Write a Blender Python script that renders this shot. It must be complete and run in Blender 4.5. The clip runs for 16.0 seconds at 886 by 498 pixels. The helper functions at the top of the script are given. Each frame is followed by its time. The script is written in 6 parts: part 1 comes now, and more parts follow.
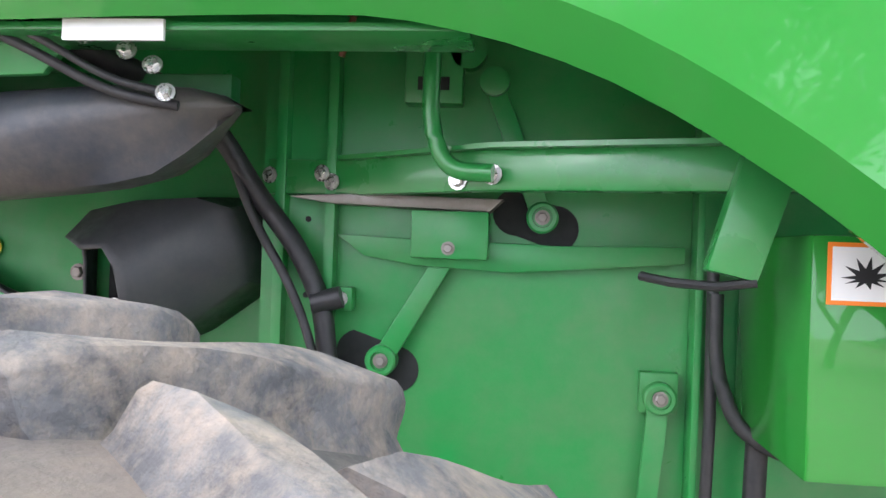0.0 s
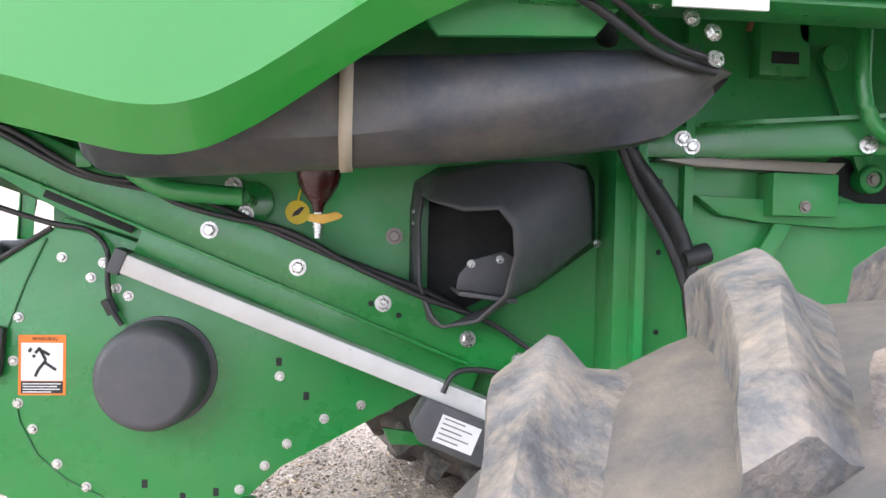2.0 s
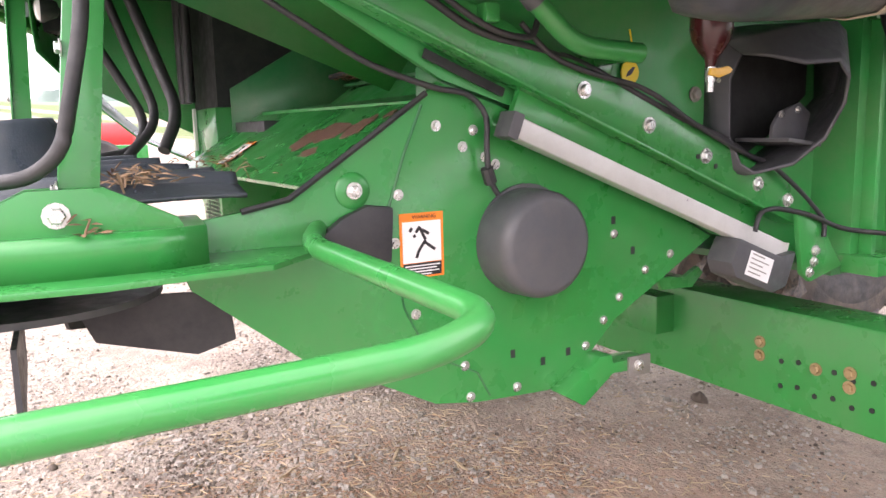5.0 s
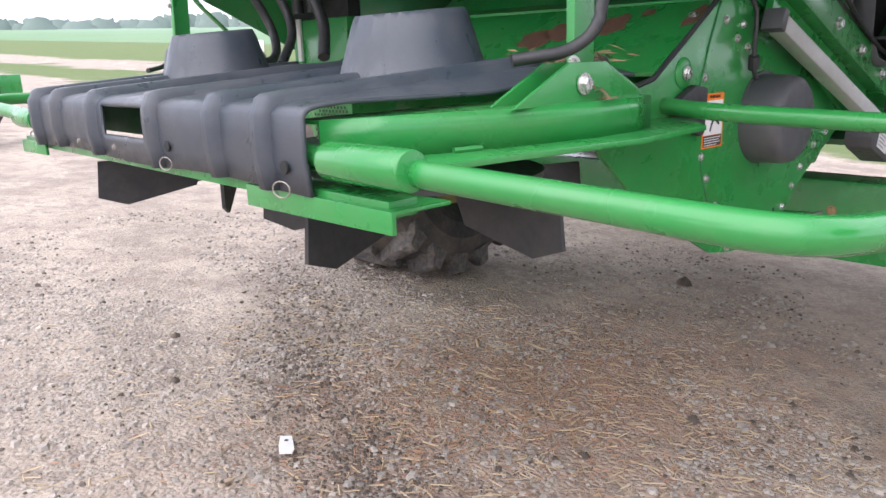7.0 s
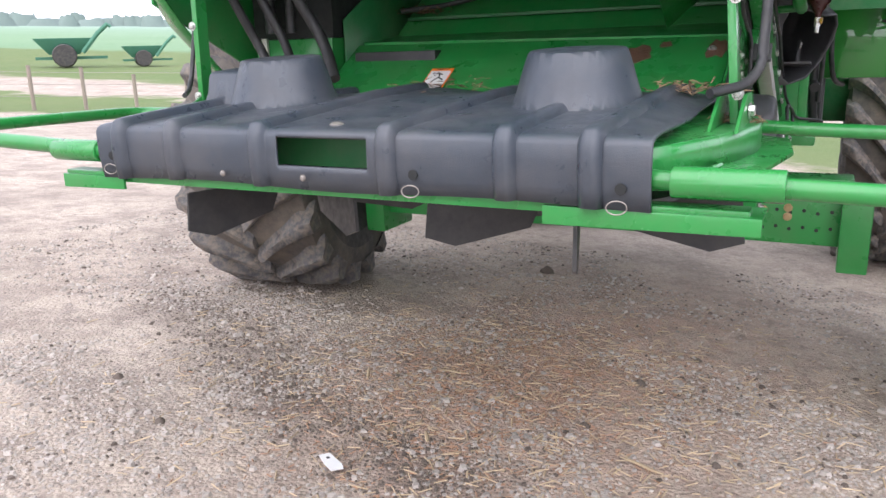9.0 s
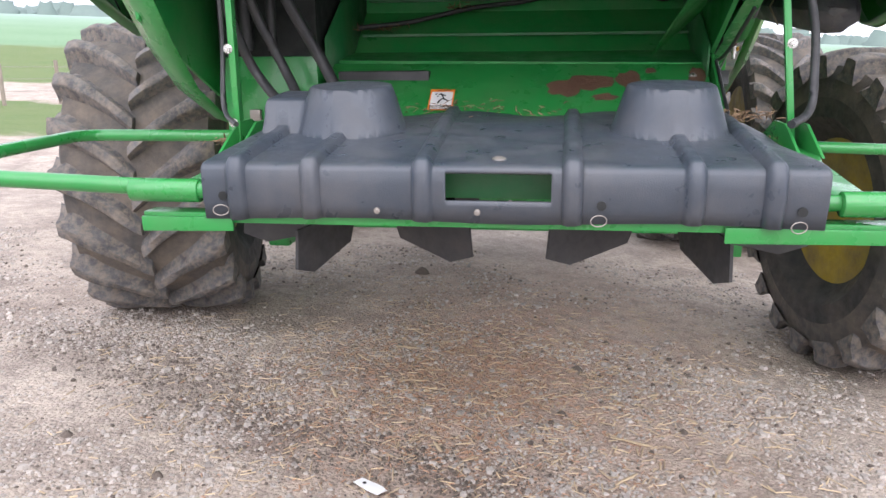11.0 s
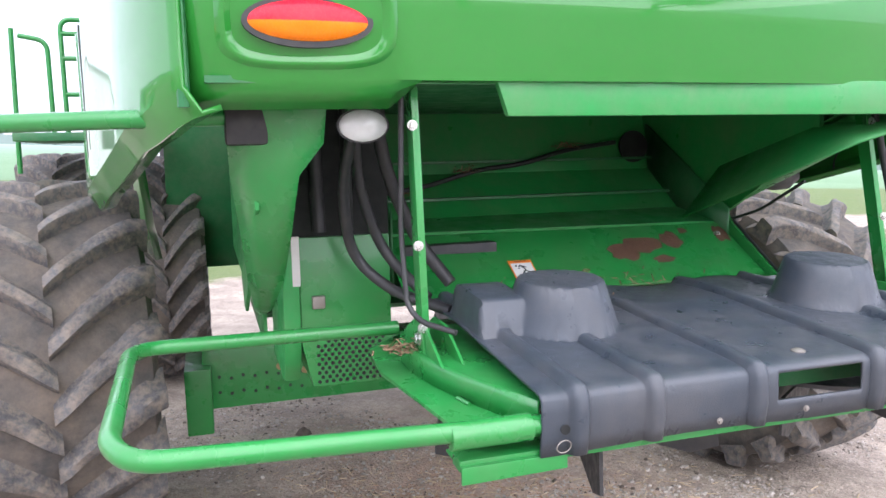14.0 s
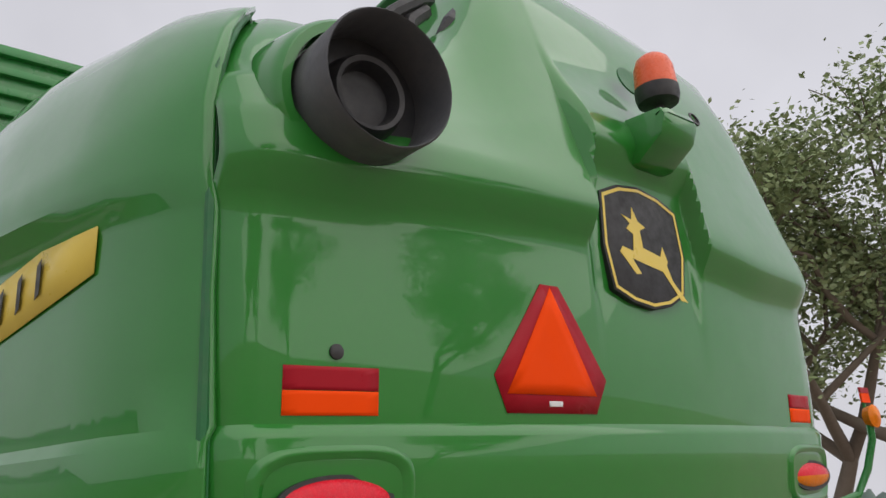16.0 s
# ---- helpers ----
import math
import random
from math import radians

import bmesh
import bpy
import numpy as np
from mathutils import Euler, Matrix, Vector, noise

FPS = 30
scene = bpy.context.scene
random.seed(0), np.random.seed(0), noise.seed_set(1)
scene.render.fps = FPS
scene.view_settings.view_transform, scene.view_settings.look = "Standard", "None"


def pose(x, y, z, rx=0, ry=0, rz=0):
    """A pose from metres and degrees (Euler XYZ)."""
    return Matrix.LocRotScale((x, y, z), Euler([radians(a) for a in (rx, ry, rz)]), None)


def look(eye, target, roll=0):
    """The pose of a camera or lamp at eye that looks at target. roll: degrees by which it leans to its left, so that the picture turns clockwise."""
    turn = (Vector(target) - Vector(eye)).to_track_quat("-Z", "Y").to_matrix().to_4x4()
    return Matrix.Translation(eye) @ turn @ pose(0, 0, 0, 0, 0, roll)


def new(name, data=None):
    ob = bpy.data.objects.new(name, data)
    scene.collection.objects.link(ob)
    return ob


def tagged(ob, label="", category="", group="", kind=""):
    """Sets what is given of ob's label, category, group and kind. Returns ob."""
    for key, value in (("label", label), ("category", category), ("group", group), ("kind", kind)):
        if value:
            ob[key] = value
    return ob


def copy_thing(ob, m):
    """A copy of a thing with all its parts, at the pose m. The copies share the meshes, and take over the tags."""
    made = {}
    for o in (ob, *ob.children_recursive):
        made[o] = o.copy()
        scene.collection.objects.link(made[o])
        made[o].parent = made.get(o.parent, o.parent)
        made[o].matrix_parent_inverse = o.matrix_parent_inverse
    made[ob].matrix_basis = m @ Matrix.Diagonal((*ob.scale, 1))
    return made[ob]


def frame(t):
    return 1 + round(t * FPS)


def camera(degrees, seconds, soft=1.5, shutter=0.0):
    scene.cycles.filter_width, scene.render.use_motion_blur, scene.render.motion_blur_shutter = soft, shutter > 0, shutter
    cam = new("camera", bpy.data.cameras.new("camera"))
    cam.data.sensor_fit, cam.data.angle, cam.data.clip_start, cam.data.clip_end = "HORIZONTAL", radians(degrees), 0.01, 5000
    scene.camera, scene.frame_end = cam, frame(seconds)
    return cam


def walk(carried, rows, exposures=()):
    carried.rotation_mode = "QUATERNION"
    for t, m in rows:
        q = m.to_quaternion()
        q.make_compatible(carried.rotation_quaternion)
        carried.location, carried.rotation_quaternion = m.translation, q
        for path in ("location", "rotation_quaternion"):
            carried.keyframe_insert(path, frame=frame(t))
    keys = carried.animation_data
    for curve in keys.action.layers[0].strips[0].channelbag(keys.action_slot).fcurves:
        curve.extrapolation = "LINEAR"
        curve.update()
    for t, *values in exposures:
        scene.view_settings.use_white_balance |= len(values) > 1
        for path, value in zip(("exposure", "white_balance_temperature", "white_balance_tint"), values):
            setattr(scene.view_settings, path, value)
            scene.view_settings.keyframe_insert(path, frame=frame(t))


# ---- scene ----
cam = camera(60.8, 16.0)
PATH = [
    (0, (2.935, -2.389, 1.392), (2.709, -0.402, 1.390), 2.11),
    (0.5, (2.698, -2.449, 1.400), (2.537, -0.455, 1.419), 1.79),
    (1, (2.422, -2.409, 1.399), (2.329, -0.411, 1.400), 1.54),
    (1.5, (2.135, -2.436, 1.357), (2.148, -0.436, 1.340), 1.43),
    (2, (1.877, -2.479, 1.331), (2.088, -0.491, 1.275), 1.36),
    (2.5, (1.665, -2.395, 1.308), (2.105, -0.446, 1.228), 1.08),
    (3, (1.446, -2.352, 1.301), (2.111, -0.468, 1.200), 0.70),
    (3.5, (1.234, -2.351, 1.298), (2.056, -0.532, 1.177), 0.25),
    (4, (1.066, -2.294, 1.278), (1.991, -0.529, 1.110), -0.37),
    (4.5, (0.832, -2.171, 1.270), (1.795, -0.434, 1.040), -1.00),
    (5, (0.528, -2.099, 1.240), (1.499, -0.378, 0.931), -1.49),
    (5.2, (0.416, -2.083, 1.226), (1.391, -0.372, 0.880), -1.68),
    (7.3, (-0.599, -1.621, 1.187), (0.769, -0.251, 0.683), -1.84),
    (7.5, (-0.668, -1.554, 1.189), (0.746, -0.234, 0.682), -1.80),
    (8, (-0.817, -1.371, 1.219), (0.711, -0.183, 0.713), -1.78),
    (8.5, (-1.040, -1.238, 1.255), (0.589, -0.191, 0.754), -1.73),
    (9, (-1.185, -1.077, 1.274), (0.533, -0.185, 0.772), -1.70),
    (9.2, (-1.219, -0.982, 1.277), (0.531, -0.153, 0.775), -1.64),
    (11.3, (-1.549, -0.090, 1.391), (0.371, 0.071, 0.856), -0.60),
    (11.5, (-1.572, 0.016, 1.389), (0.352, 0.114, 0.851), -0.65),
    (12, (-1.603, 0.254, 1.417), (0.319, 0.201, 0.867), -0.80),
    (12.5, (-1.495, 0.480, 1.409), (0.417, 0.290, 0.857), -1.08),
    (13, (-1.377, 0.698, 1.431), (0.528, 0.378, 0.914), -1.17),
    (13.5, (-1.297, 0.936, 1.507), (0.605, 0.488, 1.079), -1.13),
    (14, (-1.200, 1.107, 1.597), (0.694, 0.521, 1.340), -1.19),
    (14.5, (-1.124, 1.254, 1.736), (0.724, 0.488, 1.755), -1.53),
    (15, (-1.155, 1.484, 1.863), (0.597, 0.554, 2.122), -1.70),
    (15.5, (-1.098, 1.649, 1.887), (0.504, 0.563, 2.391), -2.87),
    (16, (-0.949, 1.719, 1.886), (0.522, 0.507, 2.492), -3.62),
]
EXPOSURES = [(0.0, 2.22, 6050, 15), (0.8, 2.2, 6050, 15), (1.5, 2.02, 6100, 14), (2.5, 2.05, 6100, 16), (3.5, 2.15, 6200, 18), (4.5, 2.25, 6400, 21), (5.2, 2.0, 6750, 24), (7.3, 1.26, 6150, 17), (9.2, 1.31, 6150, 17), (13.0, 1.62, 6050, 17), (13.6, 1.75, 6000, 17),
             (14.2, 1.27, 6000, 18), (14.6, 0.72, 6200, 17), (15.0, 0.38, 6500, 12), (15.5, 0.0, 6600, 12), (16.0, -0.2, 6600, 12)]
walk(cam, [(t, look(eye, target, roll)) for t, eye, target, roll in PATH], exposures=EXPOSURES)

# ---- light: an overcast day ----
world = bpy.data.worlds.new("overcast_sky")
scene.world = world
world.use_nodes = True
wn = world.node_tree.nodes
wl = world.node_tree.links
sky = wn.new("ShaderNodeTexSky")
sky.sky_type = "NISHITA"
sky.sun_disc = False
sky.sun_elevation = radians(42)
sky.sun_rotation = radians(261)
sky.dust_density = 5.0
grey = wn.new("ShaderNodeMix")
grey.data_type = "RGBA"
grey.inputs["Factor"].default_value = 0.93
cloud = wn.new("ShaderNodeTexNoise")
cloud.inputs["Scale"].default_value = 2.2
cloud.inputs["Detail"].default_value = 5
ramp = wn.new("ShaderNodeMapRange")
ramp.inputs["From Min"].default_value = 0.3
ramp.inputs["From Max"].default_value = 0.7
ramp.inputs["To Min"].default_value = 6.0
ramp.inputs["To Max"].default_value = 7.5
tint = wn.new("ShaderNodeVectorMath")
tint.operation = "SCALE"
tint.inputs[0].default_value = (0.97, 0.985, 1.06)
wl.new(cloud.outputs["Fac"], ramp.inputs["Value"])
wl.new(ramp.outputs["Result"], tint.inputs["Scale"])
wl.new(sky.outputs["Color"], grey.inputs["A"])
wl.new(tint.outputs["Vector"], grey.inputs["B"])
wl.new(grey.outputs["Result"], wn["Background"].inputs["Color"])
wn["Background"].inputs["Strength"].default_value = 0.12
sun = new("sun", bpy.data.lights.new("sun", "SUN"))
sun.data.energy = 1.7
sun.data.angle = radians(100)
sun.data.color = (1.0, 0.96, 0.9)
sun.matrix_world = look((-6, -1, 6.3), (0, 0, 0))


# ---- materials ----
def material(name, base, rough=0.5, metal=0.0, second=None, scale=8.0, amount=0.5, bump=0.0, bump_scale=60.0,
             dust=0.0, dust_colour=(0.30, 0.25, 0.19), dust_scale=3.0, coat=0.0, rough_var=0.15, island=0.0, coat_rough=0.08, spec=0.5):
    """A surface with grain, patches of a second colour, settled dust and fine relief, at object scale."""
    m = bpy.data.materials.new(name)
    m.use_nodes = True
    n, l = m.node_tree.nodes, m.node_tree.links
    p = n["Principled BSDF"]
    co = n.new("ShaderNodeTexCoord").outputs["Object"]

    def noise_at(s, detail=5.0, rough_=0.6):
        t = n.new("ShaderNodeTexNoise")
        t.inputs["Scale"].default_value, t.inputs["Detail"].default_value = s, detail
        t.inputs["Roughness"].default_value = rough_
        l.new(co, t.inputs["Vector"])
        return t.outputs["Fac"]

    def spread(v, a, b, c, d):
        r = n.new("ShaderNodeMapRange")
        for k, x in zip(("From Min", "From Max", "To Min", "To Max"), (a, b, c, d)):
            r.inputs[k].default_value = x
        l.new(v, r.inputs["Value"])
        return r.outputs["Result"]

    def mix(f, a, b):
        x = n.new("ShaderNodeMix")
        x.data_type = "RGBA"
        l.new(f, x.inputs["Factor"])
        for k, v in (("A", a), ("B", b)):
            if isinstance(v, tuple):
                x.inputs[k].default_value = (*v, 1)
            else:
                l.new(v, x.inputs[k])
        return x.outputs["Result"]

    second = second or tuple(c * 0.78 for c in base)
    colour = mix(spread(noise_at(scale), 0.35, 0.65, 0, amount), base, second)
    fine = noise_at(scale * 9, 3)
    colour = mix(spread(fine, 0.35, 0.7, 0, 0.25 * amount), colour, tuple(min(1, c * 1.35 + 0.01) for c in base))
    if island:
        geo = n.new("ShaderNodeNewGeometry").outputs["Random Per Island"]
        colour = mix(spread(geo, 0, 1, 0, island), colour, tuple(c * 0.35 for c in base))
    if dust:
        speck = noise_at(dust_scale, 8, 0.72)
        film = spread(speck, 0.42, 0.72, 0.0, dust)
        colour = mix(film, colour, dust_colour)
    l.new(colour, p.inputs["Base Color"])
    l.new(spread(noise_at(scale * 3), 0.3, 0.7, max(0.02, rough - rough_var), min(1, rough + rough_var)), p.inputs["Roughness"])
    p.inputs["Metallic"].default_value = metal
    p.inputs["Specular IOR Level"].default_value = spec
    p.inputs["Coat Weight"].default_value = coat
    p.inputs["Coat Roughness"].default_value = coat_rough
    if bump:
        b = n.new("ShaderNodeBump")
        b.inputs["Strength"].default_value = bump
        b.inputs["Distance"].default_value = 0.01
        l.new(noise_at(bump_scale, 6), b.inputs["Height"])
        l.new(b.outputs["Normal"], p.inputs["Normal"])
    return m


GREEN = (0.019, 0.235, 0.048)
M = {
    "green": material("green_paint", GREEN, 0.32, scale=2.5, amount=0.3, dust=0.10, dust_scale=5, coat=0.3, bump=0.02, bump_scale=25),
    "dusty": material("dusty_green_paint", (0.022, 0.285, 0.064), 0.42, scale=4, amount=0.35, dust=0.22, dust_scale=4, coat=0.1, bump=0.05, bump_scale=40),
    "shell": material("glossy_green_body_panel", (0.020, 0.215, 0.025), 0.35, scale=1.2, amount=0.2, dust=0.03, dust_scale=2.5, coat=1.0, rough_var=0.06, coat_rough=0.03, spec=0.25),
    # darker copy of the green paint, with the shade of inner sheets in it
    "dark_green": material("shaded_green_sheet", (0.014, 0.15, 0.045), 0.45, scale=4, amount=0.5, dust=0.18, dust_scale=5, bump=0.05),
    "black": material("black_plastic", (0.07, 0.073, 0.08), 0.5, scale=10, amount=0.4, dust=0.22, dust_scale=6, dust_colour=(0.19, 0.17, 0.15), bump=0.08, bump_scale=220),
    "cover": material("charcoal_moulded_plastic", (0.043, 0.054, 0.070), 0.38, scale=6, amount=0.3, dust=0.35, dust_scale=4.5, dust_colour=(0.15, 0.14, 0.135), bump=0.1, bump_scale=260),
    "tank": material("dusty_black_tank_plastic", (0.04, 0.045, 0.055), 0.5, scale=5, amount=0.4, dust=0.75, dust_scale=4, dust_colour=(0.16, 0.135, 0.11), bump=0.12, bump_scale=70),
    "hose": material("black_rubber_hose", (0.024, 0.025, 0.028), 0.5, scale=14, amount=0.4, dust=0.2, dust_scale=15, dust_colour=(0.12, 0.105, 0.09)),
    "tyre": material("mud_dusted_tyre_rubber", (0.07, 0.067, 0.064), 0.85, scale=6, amount=0.5, dust=0.9, dust_scale=3.2, dust_colour=(0.21, 0.168, 0.13), bump=0.5, bump_scale=45),
    # rim yellow with darker, browner patches
    "rim": material("dark_yellow_rim_paint", (0.42, 0.30, 0.02), 0.5, second=(0.22, 0.15, 0.03), scale=5, amount=0.8, dust=0.8, dust_scale=4, dust_colour=(0.14, 0.11, 0.08), bump=0.1),
    "lug": material("worn_tyre_lug_rubber", (0.12, 0.12, 0.122), 0.85, second=(0.04, 0.04, 0.043), scale=10, amount=0.9, dust=0.75, dust_scale=26, dust_colour=(0.31, 0.25, 0.19), bump=0.5, bump_scale=75),
    "sidewall": material("dark_tyre_sidewall", (0.03, 0.03, 0.031), 0.7, scale=6, amount=0.5, dust=0.5, dust_scale=5, dust_colour=(0.15, 0.125, 0.1), bump=0.2, bump_scale=40),
    "yellow": material("yellow_rim_paint", (0.75, 0.50, 0.02), 0.4, scale=5, amount=0.4, dust=0.4),
    "steel": material("zinc_plated_steel", (0.62, 0.62, 0.60), 0.32, metal=0.85, scale=40, amount=0.4, bump=0.05),
    "dull": material("dull_bare_steel", (0.30, 0.28, 0.26), 0.5, metal=0.6, scale=20, amount=0.6, dust=0.4),
    "alu": material("brushed_aluminium", (0.66, 0.66, 0.64), 0.42, metal=0.35, scale=12, amount=0.3, dust=0.15),
    "white": material("white_label_vinyl", (0.78, 0.78, 0.77), 0.5, scale=9, amount=0.15, dust=0.08),
    "orange_label": material("orange_label_print", (0.83, 0.22, 0.02), 0.5, scale=9, amount=0.15),
    "ink": material("black_print", (0.012, 0.012, 0.014), 0.5, scale=9, amount=0.2),
    "smv": material("fluorescent_orange_sheet", (1.0, 0.075, 0.002), 0.6, scale=4, amount=0.05, spec=0.1),
    "red": material("dark_red_reflective_tape", (0.40, 0.008, 0.02), 0.4, scale=4, amount=0.15, spec=0.2),
    "lamp_red": material("red_lamp_lens", (0.78, 0.008, 0.03), 0.25, scale=60, amount=0.6, coat=0.08, spec=0.25),
    "lamp_amber": material("amber_lamp_lens", (0.9, 0.22, 0.005), 0.25, scale=60, amount=0.6, coat=0.08, spec=0.25),
    "beacon": material("orange_beacon_plastic", (0.85, 0.13, 0.045), 0.3, scale=30, amount=0.3, coat=0.2, spec=0.3),
    "red_chaff": material("reddish_chaff", (0.42, 0.25, 0.155), 0.9, scale=30, amount=0.6, island=0.6),
    "lamp_clear": material("clear_lamp_lens", (0.75, 0.77, 0.77), 0.15, scale=80, amount=0.3, coat=0.6),
    "decal": material("yellow_decal_vinyl", (0.80, 0.60, 0.10), 0.4, scale=7, amount=0.15),
    "bottle": material("dark_red_fluid_bottle", (0.055, 0.012, 0.014), 0.25, scale=8, amount=0.3, coat=0.3),
    "valve": material("yellow_brass_valve", (0.75, 0.45, 0.06), 0.35, scale=30, amount=0.3),
    "brass": material("dull_brass_plated_steel", (0.42, 0.31, 0.17), 0.4, metal=0.6, scale=30, amount=0.4),
    "tag": material("yellow_plastic_tag", (0.80, 0.62, 0.01), 0.45, scale=12, amount=0.15),
    "rust": material("rusty_worn_steel", (0.12, 0.06, 0.035), 0.8, scale=30, amount=0.6, bump=0.3),
    "chaff": material("dry_chaff", (0.27, 0.17, 0.10), 0.9, scale=30, amount=0.6, island=0.6),
    "straw": material("broken_straw", (0.58, 0.45, 0.29), 0.85, scale=30, amount=0.4, island=0.6),
    "stone": material("loose_grey_stones", (0.50, 0.45, 0.40), 0.9, scale=25, amount=0.6, island=0.7, bump=0.3),
    "clod": material("damp_soil_clods", (0.15, 0.12, 0.098), 0.95, scale=40, amount=0.6, island=0.5, bump=0.5),
    "bark": material("grey_brown_bark", (0.17, 0.135, 0.105), 0.9, scale=12, amount=0.6, bump=0.6, bump_scale=30),
    "leaf": material("green_tree_leaves", (0.25, 0.33, 0.14), 0.6, second=(0.31, 0.36, 0.19), scale=1.5, amount=0.8, island=0.4),
    # greyed leaf colour that carries the distance haze
    "far_leaf": material("haze_tinted_distant_trees", (0.16, 0.21, 0.19), 0.95, scale=0.05, amount=0.4),
    "wood": material("weathered_fence_wood", (0.26, 0.22, 0.18), 0.9, scale=8, amount=0.6, bump=0.3),
    "barn": material("white_painted_barn_siding", (0.72, 0.73, 0.75), 0.7, scale=1, amount=0.2),
    "roof": material("grey_metal_roof", (0.35, 0.36, 0.38), 0.5, scale=1, amount=0.3),
    "red_paint": material("faded_red_paint", (0.5, 0.03, 0.03), 0.5, scale=3, amount=0.3),
    "cart": material("faded_green_cart_paint", (0.05, 0.17, 0.11), 0.6, scale=2, amount=0.4),
    # near-black for holes and recesses: the shade inside is put into the colour
    "mesh_black": material("black_opening_shade", (0.016, 0.018, 0.018), 0.8, scale=8, amount=0.3),
    "strap": material("beige_webbing_strap", (0.42, 0.36, 0.27), 0.8, scale=20, amount=0.4),
    "pinkish": material("salmon_leaf_spring_paint", (0.23, 0.10, 0.06), 0.7, scale=9, amount=0.5),
}


def ground_material():
    """Grey-tan gravel yard with damp patches and red chaff, turning into mown grass and then crop beyond the yard's edge."""
    m = bpy.data.materials.new("gravel_yard_and_grass")
    m.use_nodes = True
    n, l = m.node_tree.nodes, m.node_tree.links
    p = n["Principled BSDF"]
    co = n.new("ShaderNodeTexCoord").outputs["Object"]

    def tex(s, detail=6.0, r=0.65):
        t = n.new("ShaderNodeTexNoise")
        t.inputs["Scale"].default_value, t.inputs["Detail"].default_value, t.inputs["Roughness"].default_value = s, detail, r
        l.new(co, t.inputs["Vector"])
        return t.outputs["Fac"]

    def span(v, a, b, c=0.0, d=1.0):
        r = n.new("ShaderNodeMapRange")
        for k, x in zip(("From Min", "From Max", "To Min", "To Max"), (a, b, c, d)):
            r.inputs[k].default_value = x
        l.new(v, r.inputs["Value"])
        return r.outputs["Result"]

    def mix(f, a, b):
        x = n.new("ShaderNodeMix")
        x.data_type = "RGBA"
        l.new(f, x.inputs["Factor"])
        for k, v in (("A", a), ("B", b)):
            if isinstance(v, tuple):
                x.inputs[k].default_value = (*v, 1)
            else:
                l.new(v, x.inputs[k])
        return x.outputs["Result"]

    def math_node(op, a, b):
        x = n.new("ShaderNodeMath")
        x.operation = op
        for i, v in enumerate((a, b)):
            if isinstance(v, (int, float)):
                x.inputs[i].default_value = v
            else:
                l.new(v, x.inputs[i])
        return x.outputs[0]

    sep = n.new("ShaderNodeSeparateXYZ")
    l.new(co, sep.inputs[0])
    X, Y = sep.outputs["X"], sep.outputs["Y"]
    stone = n.new("ShaderNodeTexVoronoi")
    stone.inputs["Scale"].default_value = 55
    l.new(co, stone.inputs["Vector"])
    col = mix(span(tex(0.8), 0.35, 0.65), (0.53, 0.45, 0.37), (0.38, 0.315, 0.255))
    col = mix(span(tex(2.2, 6, 0.6), 0.46, 0.62, 0, 0.85), col, (0.27, 0.22, 0.18))
    col = mix(span(tex(11, 8, 0.75), 0.50, 0.60, 0, 0.75), col, (0.24, 0.20, 0.17))
    col = mix(span(tex(28, 8, 0.75), 0.52, 0.60, 0, 0.45), col, (0.57, 0.50, 0.42))
    col = mix(span(stone.outputs["Distance"], 0.0, 0.35, 0.32, 0.0), col, (0.60, 0.53, 0.46))
    col = mix(span(tex(75, 5, 0.8), 0.5, 0.6, 0, 0.6), col, (0.17, 0.14, 0.12))
    # a curved wheel mark of damp soil
    curve = math_node("ADD", math_node("ADD", math_node("MULTIPLY", Y, 0.22), 0.73), math_node("MULTIPLY", math_node("MULTIPLY", Y, Y), 0.12))
    off = math_node("ABSOLUTE", math_node("SUBTRACT", X, curve), 0)
    mark = math_node("MULTIPLY", span(off, 0.06, 0.30, 1.0, 0.0), span(tex(7, 8, 0.75), 0.42, 0.60, 0.1, 0.7))
    col = mix(math_node("MULTIPLY", mark, span(tex(40, 6, 0.75), 0.36, 0.52, 0.25, 1.0)), col, (0.155, 0.125, 0.105))
    # reddish chaff lying behind the machine
    dx, dy = math_node("MULTIPLY", math_node("SUBTRACT", X, 2.1), 0.55), math_node("SUBTRACT", Y, -0.15)
    far = math_node("SQRT", math_node("ADD", math_node("MULTIPLY", dx, dx), math_node("MULTIPLY", dy, dy)), 0)
    heap = math_node("MULTIPLY", span(far, 0.25, 1.35, 1.0, 0.0), span(tex(12, 8, 0.75), 0.42, 0.62, 0.15, 0.6))
    col = mix(heap, col, (0.64, 0.41, 0.30))
    # yard's edge
    wob = span(tex(0.25), 0.3, 0.7, -2.0, 2.0)
    edge = math_node("ADD", math_node("ADD", X, math_node("MULTIPLY", Y, 0.15)), wob)
    grass = mix(span(tex(0.5), 0.3, 0.7), (0.105, 0.165, 0.045), (0.16, 0.19, 0.07))
    grass = mix(span(tex(30, 3), 0.4, 0.7), grass, (0.075, 0.12, 0.03))
    g1 = math_node("MULTIPLY", span(edge, 12.5, 13.5), span(edge, 18.5, 19.5, 1.0, 0.0))
    g2 = span(edge, 24.5, 26.0)
    col = mix(math_node("MAXIMUM", g1, g2), col, grass)
    crop = mix(span(tex(0.05), 0.3, 0.7), (0.13, 0.235, 0.12), (0.17, 0.27, 0.15))
    col = mix(span(edge, 52, 56), col, crop)
    # distance haze put into the colour: far crop fades to pale blue-grey
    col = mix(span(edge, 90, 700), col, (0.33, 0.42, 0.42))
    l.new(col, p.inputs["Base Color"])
    p.inputs["Roughness"].default_value = 0.92
    b = n.new("ShaderNodeBump")
    b.inputs["Strength"].default_value = 0.7
